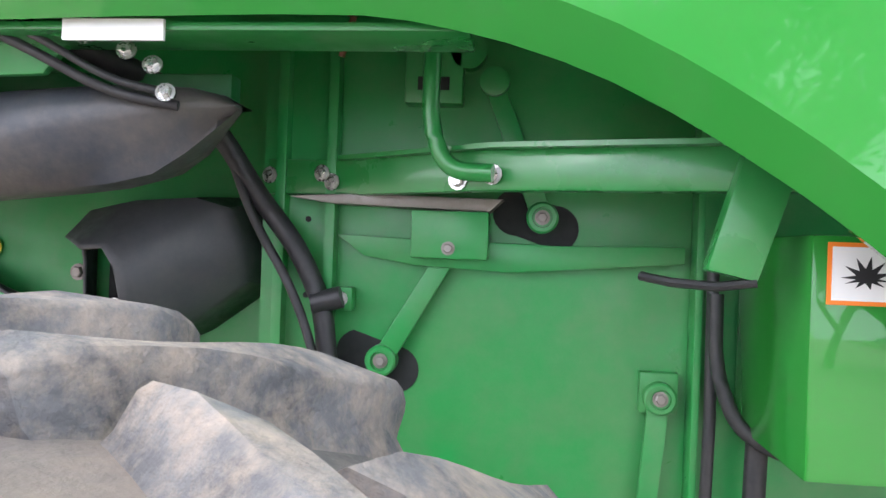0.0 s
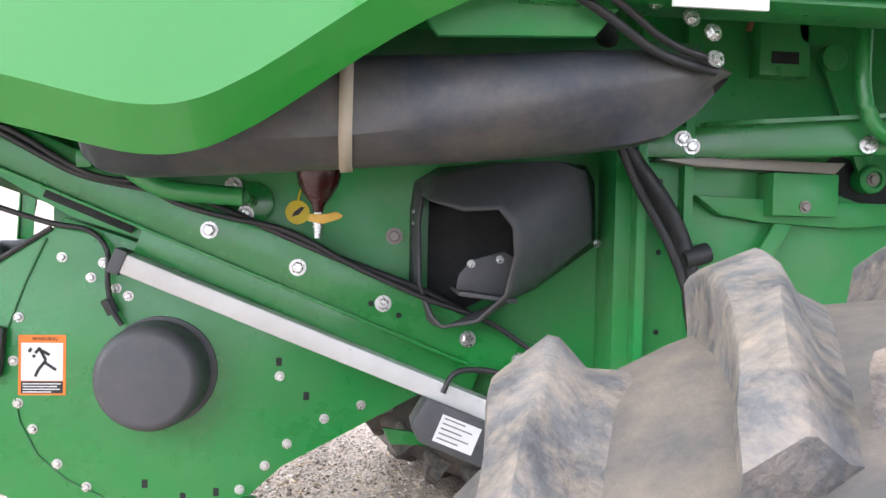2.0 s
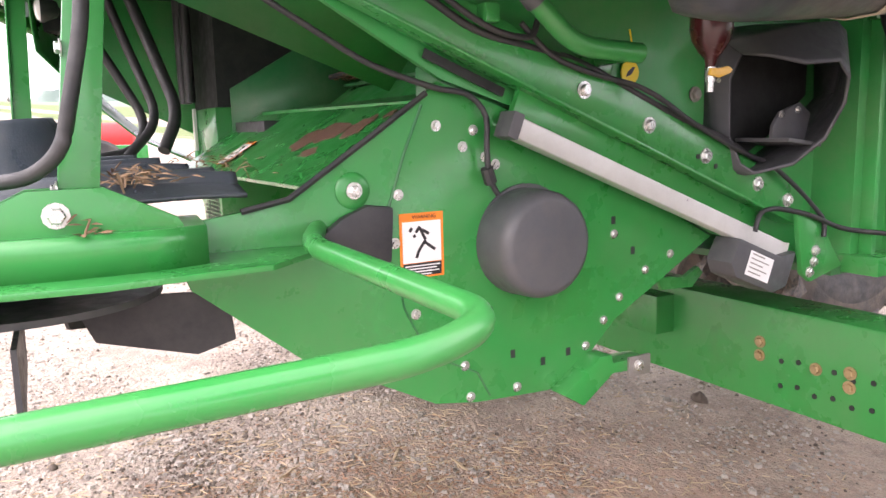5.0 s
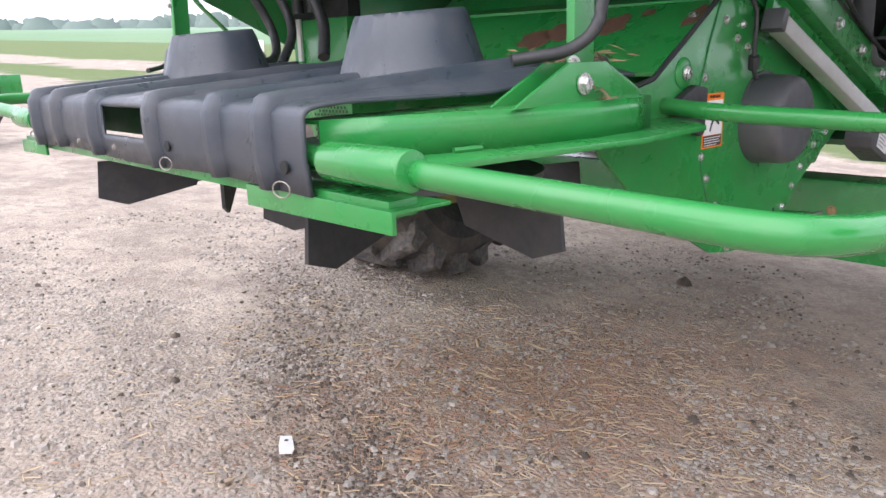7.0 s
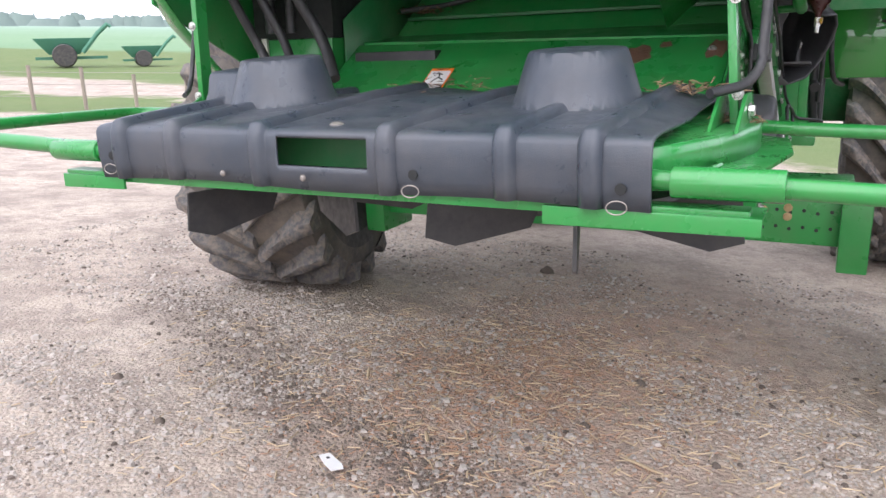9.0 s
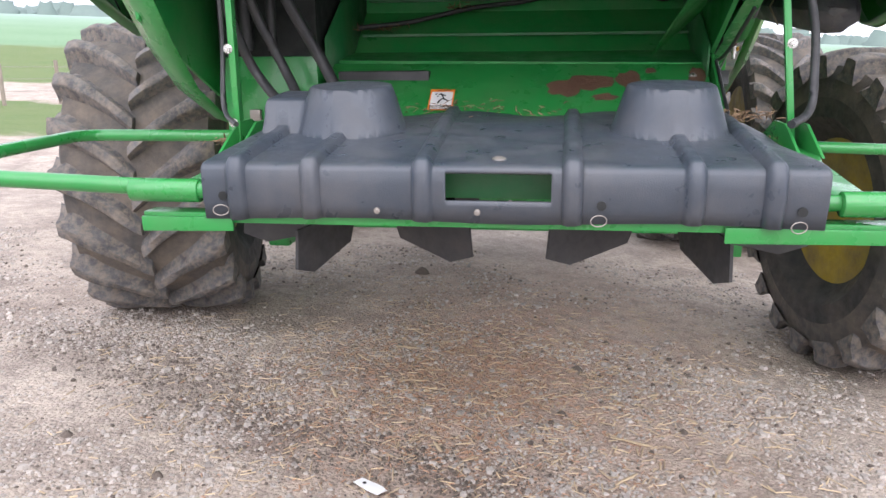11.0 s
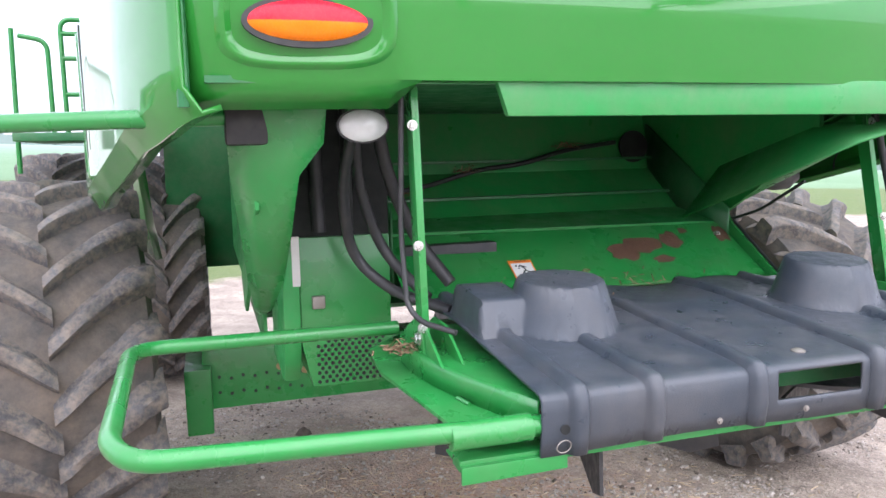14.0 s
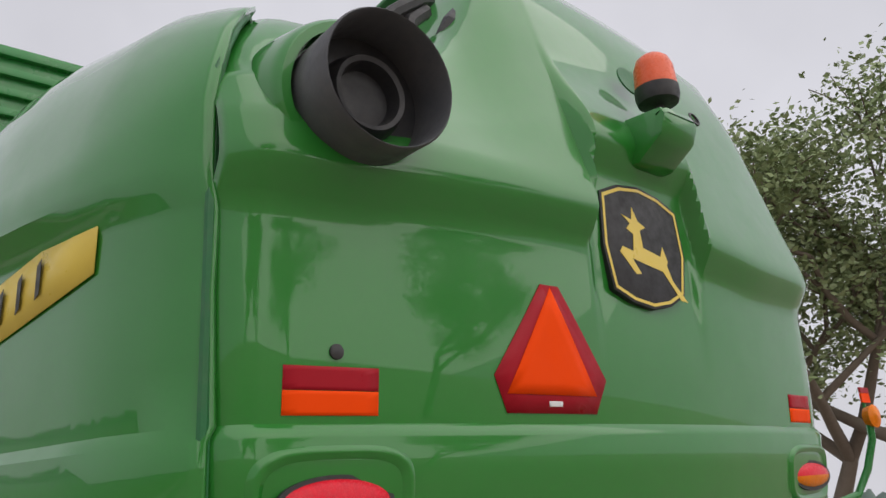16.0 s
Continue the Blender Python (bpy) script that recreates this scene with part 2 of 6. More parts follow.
    b.inputs["Distance"].default_value = 0.03
    h = math_node("ADD", math_node("MULTIPLY", tex(60, 4), 0.6), math_node("ADD", math_node("MULTIPLY", stone.outputs["Distance"], -0.5), tex(9, 5)))
    l.new(h, b.inputs["Height"])
    l.new(b.outputs["Normal"], p.inputs["Normal"])
    return m


M["ground"] = ground_material()


# ---- tools ----
class Shape:
    """Vertices and faces of one mesh, gathered piece by piece."""

    def __init__(self):
        self.v, self.f, self.m, self.slot = [], [], [], 0

    def add(self, verts, faces, slot=None):
        o = len(self.v)
        self.v += [tuple(p) for p in verts]
        self.f += [tuple(o + i for i in f) for f in faces]
        self.m += [self.slot if slot is None else slot] * len(faces)
        return self

    def box(self, lo, hi, slot=None):
        (a, b, c), (d, e, f) = lo, hi
        v = [(a, b, c), (d, b, c), (d, e, c), (a, e, c), (a, b, f), (d, b, f), (d, e, f), (a, e, f)]
        return self.add(v, [(0, 3, 2, 1), (4, 5, 6, 7), (0, 1, 5, 4), (1, 2, 6, 5), (2, 3, 7, 6), (3, 0, 4, 7)], slot)

    def prism(self, outline, axis, lo, hi, slot=None):
        """A flat outline pushed along an axis: (x, z) outlines for y, (y, z) for x, (x, y) for z."""
        def at(p, w):
            return {"y": (p[0], w, p[1]), "x": (w, p[0], p[1]), "z": (p[0], p[1], w)}[axis]
        n = len(outline)
        v = [at(p, lo) for p in outline] + [at(p, hi) for p in outline]
        f = [tuple(range(n)), tuple(range(2 * n - 1, n - 1, -1))] + [(i, i + n, (i + 1) % n + n, (i + 1) % n) for i in range(n)]
        return self.add(v, f, slot)

    def tube(self, path, r, sides=10, slot=None, flat=1.0, cap=True):
        """A round (or flattened) bar along a path; r may be a list."""
        pts = [Vector(p) for p in path]
        rs = r if isinstance(r, (list, tuple)) else [r] * len(pts)
        rings, up = [], Vector((0, 0, 1))
        for i, p in enumerate(pts):
            d = (pts[min(i + 1, len(pts) - 1)] - pts[max(i - 1, 0)]).normalized()
            side = d.cross(up if abs(d.dot(up)) < 0.95 else Vector((0, 1, 0))).normalized()
            if rings and side.dot(prev) < 0:
                side = -side
            prev = side
            top = side.cross(d)
            rings.append([p + (side * math.cos(a) + top * math.sin(a) * flat) * rs[i] for a in (2 * math.pi * k / sides for k in range(sides))])
        v = [q for ring in rings for q in ring]
        f = [(i * sides + k, i * sides + (k + 1) % sides, (i + 1) * sides + (k + 1) % sides, (i + 1) * sides + k)
             for i in range(len(pts) - 1) for k in range(sides)]
        if cap:
            f += [tuple(range(sides - 1, -1, -1)), tuple(range((len(pts) - 1) * sides, len(pts) * sides))]
        return self.add(v, f, slot)

    def lathe(self, profile, centre, axis, sides=32, slot=None, sweep=2 * math.pi):
        """Rings of (distance along the axis, radius) turned round an axis through centre."""
        d = Vector(axis).normalized()
        u = d.cross(Vector((0, 0, 1)) if abs(d.z) < 0.9 else Vector((1, 0, 0))).normalized()
        w = d.cross(u)
        c = Vector(centre)
        v = [c + d * h + (u * math.cos(a) + w * math.sin(a)) * r for h, r in profile for a in (2 * math.pi * k / sides for k in range(sides))]
        f = [(i * sides + k, (i + 1) * sides + k, (i + 1) * sides + (k + 1) % sides, i * sides + (k + 1) % sides)
             for i in range(len(profile) - 1) for k in range(sides)]
        for i, flip in ((0, 1), (len(profile) - 1, 0)):
            if profile[i][1] > 1e-5:
                ring = tuple(range(i * sides, (i + 1) * sides))
                f.append(ring if not flip else ring[::-1])
        return self.add(v, f, slot)

    def grid(self, rows, slot=None, skip=None):
        """A sheet through rows of points of equal length; skip(i, j) leaves a cell open."""
        w = len(rows[0])
        f = [(i * w + j, i * w + j + 1, (i + 1) * w + j + 1, (i + 1) * w + j)
             for i in range(len(rows) - 1) for j in range(w - 1) if not (skip and skip(i, j))]
        return self.add([p for row in rows for p in row], f, slot)


def part(name, shape, material_, parent=None, label="", bevel=0.0, smooth=35, solid=0.0):
    """Links a shape as one mesh object under a thing or a part."""
    me = bpy.data.meshes.new(name)
    me.from_pydata(shape.v, [], shape.f)
    for mat in material_ if isinstance(material_, (list, tuple)) else [material_]:
        me.materials.append(mat)
    me.polygons.foreach_set("material_index", shape.m)
    bm = bmesh.new()
    bm.from_mesh(me)
    if bevel:
        sharp = [e for e in bm.edges if len(e.link_faces) == 2 and e.calc_face_angle(0) > 0.6]
        bmesh.ops.bevel(bm, geom=sharp, offset=bevel, segments=2, affect="EDGES", profile=0.6)
    bmesh.ops.recalc_face_normals(bm, faces=bm.faces)
    bm.to_mesh(me)
    bm.free()
    if smooth:
        me.shade_smooth()
        me.set_sharp_from_angle(angle=radians(smooth))
    ob = new(name, me)
    if parent:
        ob.parent = parent
    if label:
        tagged(ob, label)
    if solid:
        mod = ob.modifiers.new("thickness", "SOLIDIFY")
        mod.thickness, mod.offset = solid, 0
    return ob


def thing(name, label, category, group="", kind="", at=None):
    ob = new(name)
    ob.empty_display_size = 0.1
    if at:
        ob.location = at
    return tagged(ob, label, category, group, kind)


def bend(points, r=0.08, steps=6):
    """A path with its inner corners rounded."""
    pts = [Vector(p) for p in points]
    out = [pts[0]]
    for a, b, c in zip(pts, pts[1:], pts[2:]):
        k = min(r, (a - b).length * 0.49, (c - b).length * 0.49)
        p, q = b + (a - b).normalized() * k, b + (c - b).normalized() * k
        out += [p * (1 - s) ** 2 + b * 2 * s * (1 - s) + q * s * s for s in (i / steps for i in range(steps + 1))]
    return out + [pts[-1]]


def lerp(table, x):
    """Straight-line reading of a table of (x, value)."""
    return float(np.interp(x, [a for a, _ in table], [b for _, b in table]))


SLOPE_X, SLOPE_Y = -0.070, 0.0488


def ground_z(x, y):
    """The yard falls gently towards the machine's nose and levels out further on."""
    h = SLOPE_X * x if x < 6 else SLOPE_X * 6 - 0.07 * 6 * (1 - math.exp(-(x - 6) / 6))
    h += 0.014 * max(0.0, x - 12)
    return h + SLOPE_Y * y


def unevenness(x, y):
    """Low swells, ruts and crumbly lumps of the yard."""
    return 0.012 * noise.noise((x * 1.7, y * 1.7, 0)) + 0.007 * noise.noise((x * 6, y * 6, 3)) + 0.007 * abs(noise.noise((x * 13, y * 13, 8)))


bolt_meshes = {}


def bolt(parent, at, axis=(0, -1, 0), r=0.011, mat="steel"):
    """A hexagon head on its washer."""
    key = (r, mat)
    if key not in bolt_meshes:
        s = Shape()
        s.lathe([(0, r * 1.45), (r * 0.25, r * 1.45), (r * 0.25, r * 1.0)], (0, 0, 0), (0, 0, 1), 12)
        s.lathe([(r * 0.25, r), (r * 0.85, r), (r, r * 0.8), (r, 0)], (0, 0, 0), (0, 0, 1), 6)
        ob = part("bolt", s, M[mat], parent, smooth=25)
        bolt_meshes[key] = ob.data
    else:
        ob = new("bolt", bolt_meshes[key])
        ob.parent = parent
    q = Vector(axis).to_track_quat("Z", "Y") @ Euler((0, 0, (at[0] * 37 + at[2] * 53) % 1)).to_quaternion()
    ob.matrix_local = Matrix.LocRotScale(Vector(at), q, None)
    return ob


# ---- ground ----
def make_ground():
    xs = sorted(set([round(-1.6 + 0.035 * i, 3) for i in range(185)] + [-3.5, -2.8, -2.2, -1.8] + [-400, -120, -40, -15, -8, -6] + [5.2, 5.6, 6, 7, 8, 10, 12, 15, 19, 24, 30, 40, 55, 80, 120, 200, 400, 900, 2500]))
    ys = sorted(set([round(-2.6 + 0.035 * i, 3) for i in range(190)] + [-4, -3.5, -3, 4.2] + [-2500, -900, -400, -200, -100, -50, -25, -15, -10, -7, -5, 4.5, 5, 7, 10, 15, 25, 50, 100, 200, 400, 900, 2500]))
    rows = []
    for x in xs:
        row = []
        for y in ys:
            z = ground_z(x, y)
            if abs(x) < 6 and abs(y) < 6:
                z += unevenness(x, y)
            row.append((x, y, z))
        rows.append(row)
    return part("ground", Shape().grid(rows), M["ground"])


tagged(make_ground(), "gravel yard with damp patches, grass and crop beyond", "ground", kind="structure")

# ---- the combine harvester ----
combine = thing("combine_harvester", "green combine harvester with dusty panels, seen from its rear end", "combine harvester")


def side_y(x):
    return lerp([(0.46, 1.12), (0.50, 1.143), (0.58, 1.20), (0.75, 1.28), (1.05, 1.36), (1.35, 1.44), (1.6, 1.49), (2.2, 1.495), (4.2, 1.50)], x)


def flank_y(x, sign):
    """The right flank stands a little further out at the rear corner than the left one."""
    return side_y(x) if sign > 0 else max(side_y(x), lerp([(0.58, 1.445), (0.75, 1.46), (1.35, 1.48), (1.6, 1.49)], x))


LOWER_EDGE = [(0.48, 1.70), (0.62, 1.645), (0.9, 1.575), (1.15, 1.515), (1.30, 1.484), (1.46, 1.448), (1.61, 1.414), (1.69, 1.437), (1.78, 1.498),
              (1.87, 1.565), (1.96, 1.622), (2.05, 1.662), (2.15, 1.680), (2.72, 1.688), (2.84, 1.668), (2.97, 1.632), (3.10, 1.572), (3.19, 1.515), (3.26, 1.472), (3.33, 1.42), (3.6, 1.20), (4.2, 0.9)]


SEAM_BACK = [(2.6, 0.0), (3.0, 0.02), (3.3, 0.07), (3.5, 0.12), (3.72, 0.22), (3.8, 0.34), (3.9, 0.78)]


def side_shield(sign):
    """The outer body side with the arch over the rear wheel and its folded lower rim."""
    s = Shape()
    xs = [0.50, 0.53, 0.58, 0.66, 0.75, 0.9, 1.05, 1.15, 1.22, 1.3, 1.38, 1.46, 1.51, 1.56, 1.585, 1.61, 1.63, 1.65, 1.67, 1.69, 1.735, 1.78, 1.825, 1.87, 1.915, 1.96, 2.005, 2.05, 2.10, 2.15, 2.4, 2.6, 2.72, 2.78, 2.84, 2.90, 2.97, 3.03, 3.10, 3.15, 3.19, 3.23, 3.26, 3.33, 3.6, 4.2]
    if sign < 0:
        xs = [0.60, 0.63] + [x for x in xs if x > 0.65]
    swell = [(1.4, 0.0), (2.0, 0.0), (2.035, -0.022), (2.25, -0.005), (2.48, -0.012), (2.50, -0.008), (2.575, 0.036), (2.64, 0.034), (2.75, 0.01), (3.0, -0.02), (3.3, -0.07), (3.6, -0.16), (3.9, -0.32)]
    cols = []
    for x in xs:
        low, y0 = sum(lerp(LOWER_EDGE, x + d) for d in (-0.06, -0.03, 0.0, 0.03, 0.06)) / 5, flank_y(x, sign)
        zs = [low + 0.055 + (2.0 - low - 0.055) * k / 5 for k in range(6)] + [2.03, 2.15, 2.3, 2.48, 2.50, 2.54, 2.575, 2.60, 2.64, 2.7, 2.8, 2.95, 3.1, 3.3, 3.5, 3.7, 3.85]
        lean = max(0, 1 - (x - 0.5) / 0.5)
        col = [(x, sign * (y0 - 0.075), low + 0.012), (x, sign * (y0 - 0.035), low)]
        low_top = lerp([(0.5, 0.47), (0.8, 0.52), (1.2, 0.55), (1.6, 0.57), (2.5, 0.60), (4.2, 0.62)], x) if sign > 0 else 1.0
        col += [(x + lerp(SEAM_BACK, z) * max(0.0, 1 - (x - 0.5) / 1.2), sign * (y0 + lerp(swell, z) * (1 - (0.15 if lerp(swell, z) < 0 else 0.9) * lean)), z if z < 2.7 else 2.7 + (z - 2.7) * low_top) for z in zs]
        cols.append(col)
    s.grid(cols)
    return part("side_shield", s, M["shell"], combine, "glossy green body side with wheel arch", solid=0.012, smooth=28)


for sign in (1, -1):
    shield = side_shield(sign)
    s = Shape()
    s.tube([(1.40 - 0.02 * (z - 1.5), sign * (flank_y(1.40, sign) + (0.004 if z > 1.52 else -0.03)), z) for z in (1.455, 1.52, 1.6, 1.8, 2.0)], 0.0035, 6)
    part("panel_joint", s, M["hose"], shield, "thin dark panel joint")

HOOD = [(1.70, 0.51), (1.735, 0.475), (1.76, 0.462), (1.9, 0.44), (2.0, 0.428), (2.012, 0.432), (2.03, 0.447), (2.15, 0.437), (2.3, 0.428), (2.46, 0.424), (2.50, 0.418),
        (2.55, 0.386), (2.585, 0.366), (2.60, 0.362), (2.63, 0.364), (2.68, 0.375), (2.8, 0.408), (3.0, 0.462), (3.2, 0.51), (3.4, 0.56), (3.6, 0.625), (3.72, 0.70), (3.80, 0.82), (3.86, 1.0), (3.90, 1.3), (3.92, 1.8)]


def step(v):
    v = min(1.0, max(0.0, v))
    return v * v * (3 - 2 * v)


def hood_x(y, z):
    """Depth of the hood; its shoulder rises in an arch over the badge."""
    u = abs(y - 0.12) / 0.88
    arch = 0.30 * step((y + 0.575) / 0.09) * step((0.055 - y) / 0.045)
    rise = max(arch, 0.05 * max(0, 1 - (y / 0.9) ** 2)) * step((z - 2.38) / 0.05) * step((3.3 - z) / 0.4)
    return lerp(HOOD, z - rise) + 0.030 * u ** 2.2 + 0.06 * max(0, (abs(y + 0.15) - 1.19) / 0.1) ** 2


SEAM_IN = [(2.7, 1.0), (3.0, 0.985), (3.3, 0.948), (3.6, 0.876), (3.9, 0.75)]


def rear_hood():
    s = Shape()
    ys = [-1.43, -1.415, -1.40, -1.38, -1.34, -1.28, -1.21, -1.13, -1.05] + sorted([round(-0.98 + 0.07 * i, 3) for i in range(29)] + [-0.575, -0.552, -0.54, -0.53, -0.52, -0.51, -0.50, -0.485, 0.01, 0.022, 0.033, 0.044, 0.055]) + [1.04, 1.08, 1.10, 1.115, 1.13, 1.145]
    zs = [z for z, _ in HOOD]
    zs = sorted(set(zs + [2.43, 2.525, 2.57, 2.615, 2.65, 2.71, 2.74, 2.76, 2.78, 2.82, 2.84, 2.86, 2.88, 2.9, 2.93, 2.96, 3.1, 3.3, 3.48]))
    rows = []
    for z in zs:
        row = []
        for y in ys:
            w = 1.0 if z < 3.0 else lerp(SEAM_IN if y > 0 else [(3.0, 1.0), (3.3, 0.985), (3.6, 0.93), (3.9, 0.82)], z)
            zz = z
            if z < 1.76 and y < 0.70:
                zz = 1.757 + (z - 1.70) * 0.05
            if z > 2.7:
                zz = 2.7 + (z - 2.7) * lerp([(0.03, 1.0), (0.18, 0.9), (0.28, 0.74), (0.40, 0.57), (0.6, 0.5), (1.2, 0.45)], y)
            row.append((hood_x(y, z), y * w, zz))
        rows.append(row)
    s.grid(rows)
    return part("rear_hood", s, M["shell"], combine, "glossy green moulded rear hood", solid=0.012, smooth=30)


hood = rear_hood()
# dark gap between hood and side panel
for sign in (1, -1):
    s = Shape()
    path = [((0.515 if sign > 0 else 0.60) + lerp(SEAM_BACK, z), (1.13 * lerp(SEAM_IN, z) + 0.014 if sign > 0 else -1.45 + lerp([(3.0, 0.0), (3.5, 0.07), (3.9, 0.2)], z)), z if z < 2.7 or sign < 0 else 2.7 + (z - 2.7) * 0.46) for z in (1.70, 2.0, 2.3, 2.6, 2.8, 3.0, 3.2, 3.4, 3.6, 3.8)]
    s.tube(path, 0.014, 8)
    part("panel_gap_seal", s, M["dark_green"], combine, "dark green channel between panels")
# added sheets close the roof over the hood and the inside against daylight
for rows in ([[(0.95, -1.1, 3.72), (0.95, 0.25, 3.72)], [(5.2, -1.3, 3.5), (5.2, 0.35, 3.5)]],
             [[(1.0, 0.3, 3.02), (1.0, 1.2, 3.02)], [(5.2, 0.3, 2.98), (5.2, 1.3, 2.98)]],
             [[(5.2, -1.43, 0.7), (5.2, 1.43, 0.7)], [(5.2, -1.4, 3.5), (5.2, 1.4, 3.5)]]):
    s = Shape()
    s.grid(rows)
    part("daylight_closing_sheet", s, M["dark_green"], combine, solid=0.02)

# lower body (separator) walls
s = Shape()
s.box((2.42, -0.93, 0.86), (5.2, -0.915, 2.4))
s.prism([(2.42, 0.87), (2.03, 0.97), (1.44, 1.28), (1.26, 1.338), (0.80, 1.60), (0.80, 2.3), (2.42, 2.3)], "y", -0.812, -0.797)
s.box((2.405, -0.93, 0.87), (2.42, -0.797, 2.3))
part("separator_wall", s, M["dusty"], combine, "dusty green sheet-metal body wall")
s = Shape()
s.box((1.75, 0.915, 0.86), (5.2, 0.93, 2.4))
part("separator_wall", s, M["dusty"], combine, "dusty green sheet-metal body wall")
s = Shape()
s.box((2.36, -0.91, 0.84), (5.2, 0.91, 0.86))
part("separator_floor", s, M["dark_green"], combine)

PLATE = [(1.25, 1.335), (1.43, 1.275), (2.02, 0.965), (1.71, 0.80), (1.60, 0.70), (1.515, 0.665), (1.33, 0.675), (1.23, 0.692), (1.11, 0.755), (0.96, 0.83), (0.77, 0.985), (0.74, 1.06), (0.78, 1.10), (0.94, 1.122), (1.215, 1.300)]
s = Shape()
s.prism(PLATE, "y", -0.81, -0.798)
part("chopper_side_plate", s, M["green"], combine, "flat green chopper housing side plate", bevel=0.002)

# rear axle and its end plates
s = Shape()
s.box((2.44, -1.18, 0.40), (2.62, 1.18, 0.70))
part("rear_axle_beam", s, M["green"], combine, "heavy green box-section axle beam", bevel=0.012)
for sign in (1, -1):
    s = Shape()
    s.prism([(2.38, 0.30), (2.70, 0.30), (2.72, 0.62), (2.36, 0.62)], "y", sign * 1.14, sign * 1.26)
    part("steering_knuckle", s, M["green"], combine, bevel=0.01)


# ---- tyres ----
lug_meshes = {}


def tyre(name, centre, r, width, rim_r, lugs, label, steer=0.0, phase=0.0):
    w = width / 2
    carcass = r - 0.062
    prof = [(-w * 0.72, rim_r), (-w * 0.98, rim_r + (carcass - rim_r) * 0.3), (-w, rim_r + (carcass - rim_r) * 0.55), (-w * 0.97, carcass - 0.07), (-w * 0.9, carcass - 0.02),
            (-w * 0.6, carcass), (0, carcass + 0.008), (w * 0.6, carcass), (w * 0.9, carcass - 0.02), (w * 0.97, carcass - 0.07), (w, rim_r + (carcass - rim_r) * 0.55),
            (w * 0.98, rim_r + (carcass - rim_r) * 0.3), (w * 0.72, rim_r)]
    s = Shape()
    s.lathe(prof, (0, 0, 0), (0, 1, 0), 72)
    s.m = [0 if 72 * 2 <= i < 72 * 10 else 1 for i in range(len(s.f))]
    ob = part(name, s, [M["tyre"], M["sidewall"]], combine, label)
    ob.location = centre
    ob.rotation_euler = (0, 0, radians(steer))
    key = (r, width)
    if key not in lug_meshes:
        made = []
        for side in (1, -1):
            for variant in range(2):
                s = Shape()
                rows = []
                for k in range(12):
                    u = k / 11
                    y = side * (-0.03 * w + u * w * 1.04)
                    ang = 0.34 * (1 - (1 - u) ** 1.4)
                    drop = 0.0 if u < 0.72 else ((u - 0.72) / 0.28) ** 2
                    top = r - 0.030 * drop - (0.012 if k == 0 else 0.0)
                    base = carcass - 0.012 - 0.065 * drop
                    half = 0.026 + 0.016 * u + 0.003 * math.sin(9 * u + variant * 2)
                    wear = 0.003 * math.sin(11 * u + variant * 1.7)
                    ring = []
                    for off, rad in ((-half - 0.030, base), (-half - 0.010, base + 0.45 * (top - base)), (-half - 0.002, top - 0.008 + wear), (-half * 0.8, top + wear), (half * 0.8, top - wear), (half + 0.002, top - 0.008), (half + 0.016, base + 0.42 * (top - base)), (half + 0.050 + 0.03 * u, base)):
                        a = ang + off / r
                        ring.append((-rad * math.cos(a), y, rad * math.sin(a)))
                    rows.append(ring)
                s.grid(rows)
                s.add(rows[0], [tuple(range(8))])
                s.add(rows[-1], [tuple(range(7, -1, -1))])
                made.append(part("tread_lug", s, M["lug"], ob, smooth=48))
        lug_meshes[key] = [o.data for o in made]
        for o in made:
            bpy.data.objects.remove(o)
    for i in range(lugs):
        for side in range(2):
            lug = new("tread_lug", lug_meshes[key][side * 2 + i % 2])
            lug.parent = ob
            lug.rotation_euler = (0, 2 * math.pi * (i + 0.5 * side) / lugs + radians(phase), 0)
    s = Shape()
    for sg in (1, -1):
        s.lathe([(sg * w * 0.74, rim_r + 0.03), (sg * w * 0.70, rim_r - 0.005), (sg * w * 0.3, rim_r - 0.05), (sg * w * 0.02, rim_r - 0.09), (sg * w * 0.02, 0.16), (sg * w * 0.10, 0.13), (sg * w * 0.12, 0)], (0, 0, 0), (0, 1, 0), 40)
    part("rim", s, M["rim"], ob, "yellow painted steel rim")
    return ob


# the rear wheels stand slightly turned
tyre("rear_tyre", (2.55, 1.83, 0.705), 0.80, 0.77, 0.36, 19, "mud-dusted tractor tyre with chevron lugs", 11, 5.0)
tyre("rear_tyre", (2.515, -1.985, 0.535), 0.80, 0.77, 0.36, 19, "mud-dusted tractor tyre with chevron lugs", 11, 1.6)
for yy in (1.45, 2.25, -1.45, -2.25):
    tyre("front_tyre", (5.9, yy, ground_z(5.9, yy) + 0.97), 0.98, 0.6, 0.5, 22, "large dual drive tyre with chevron lugs")


# ---- tailboard: moulded cover over the spreader ----
RIBS = [0.44, 0.27, 0.02, -0.30, -0.55, -0.71]


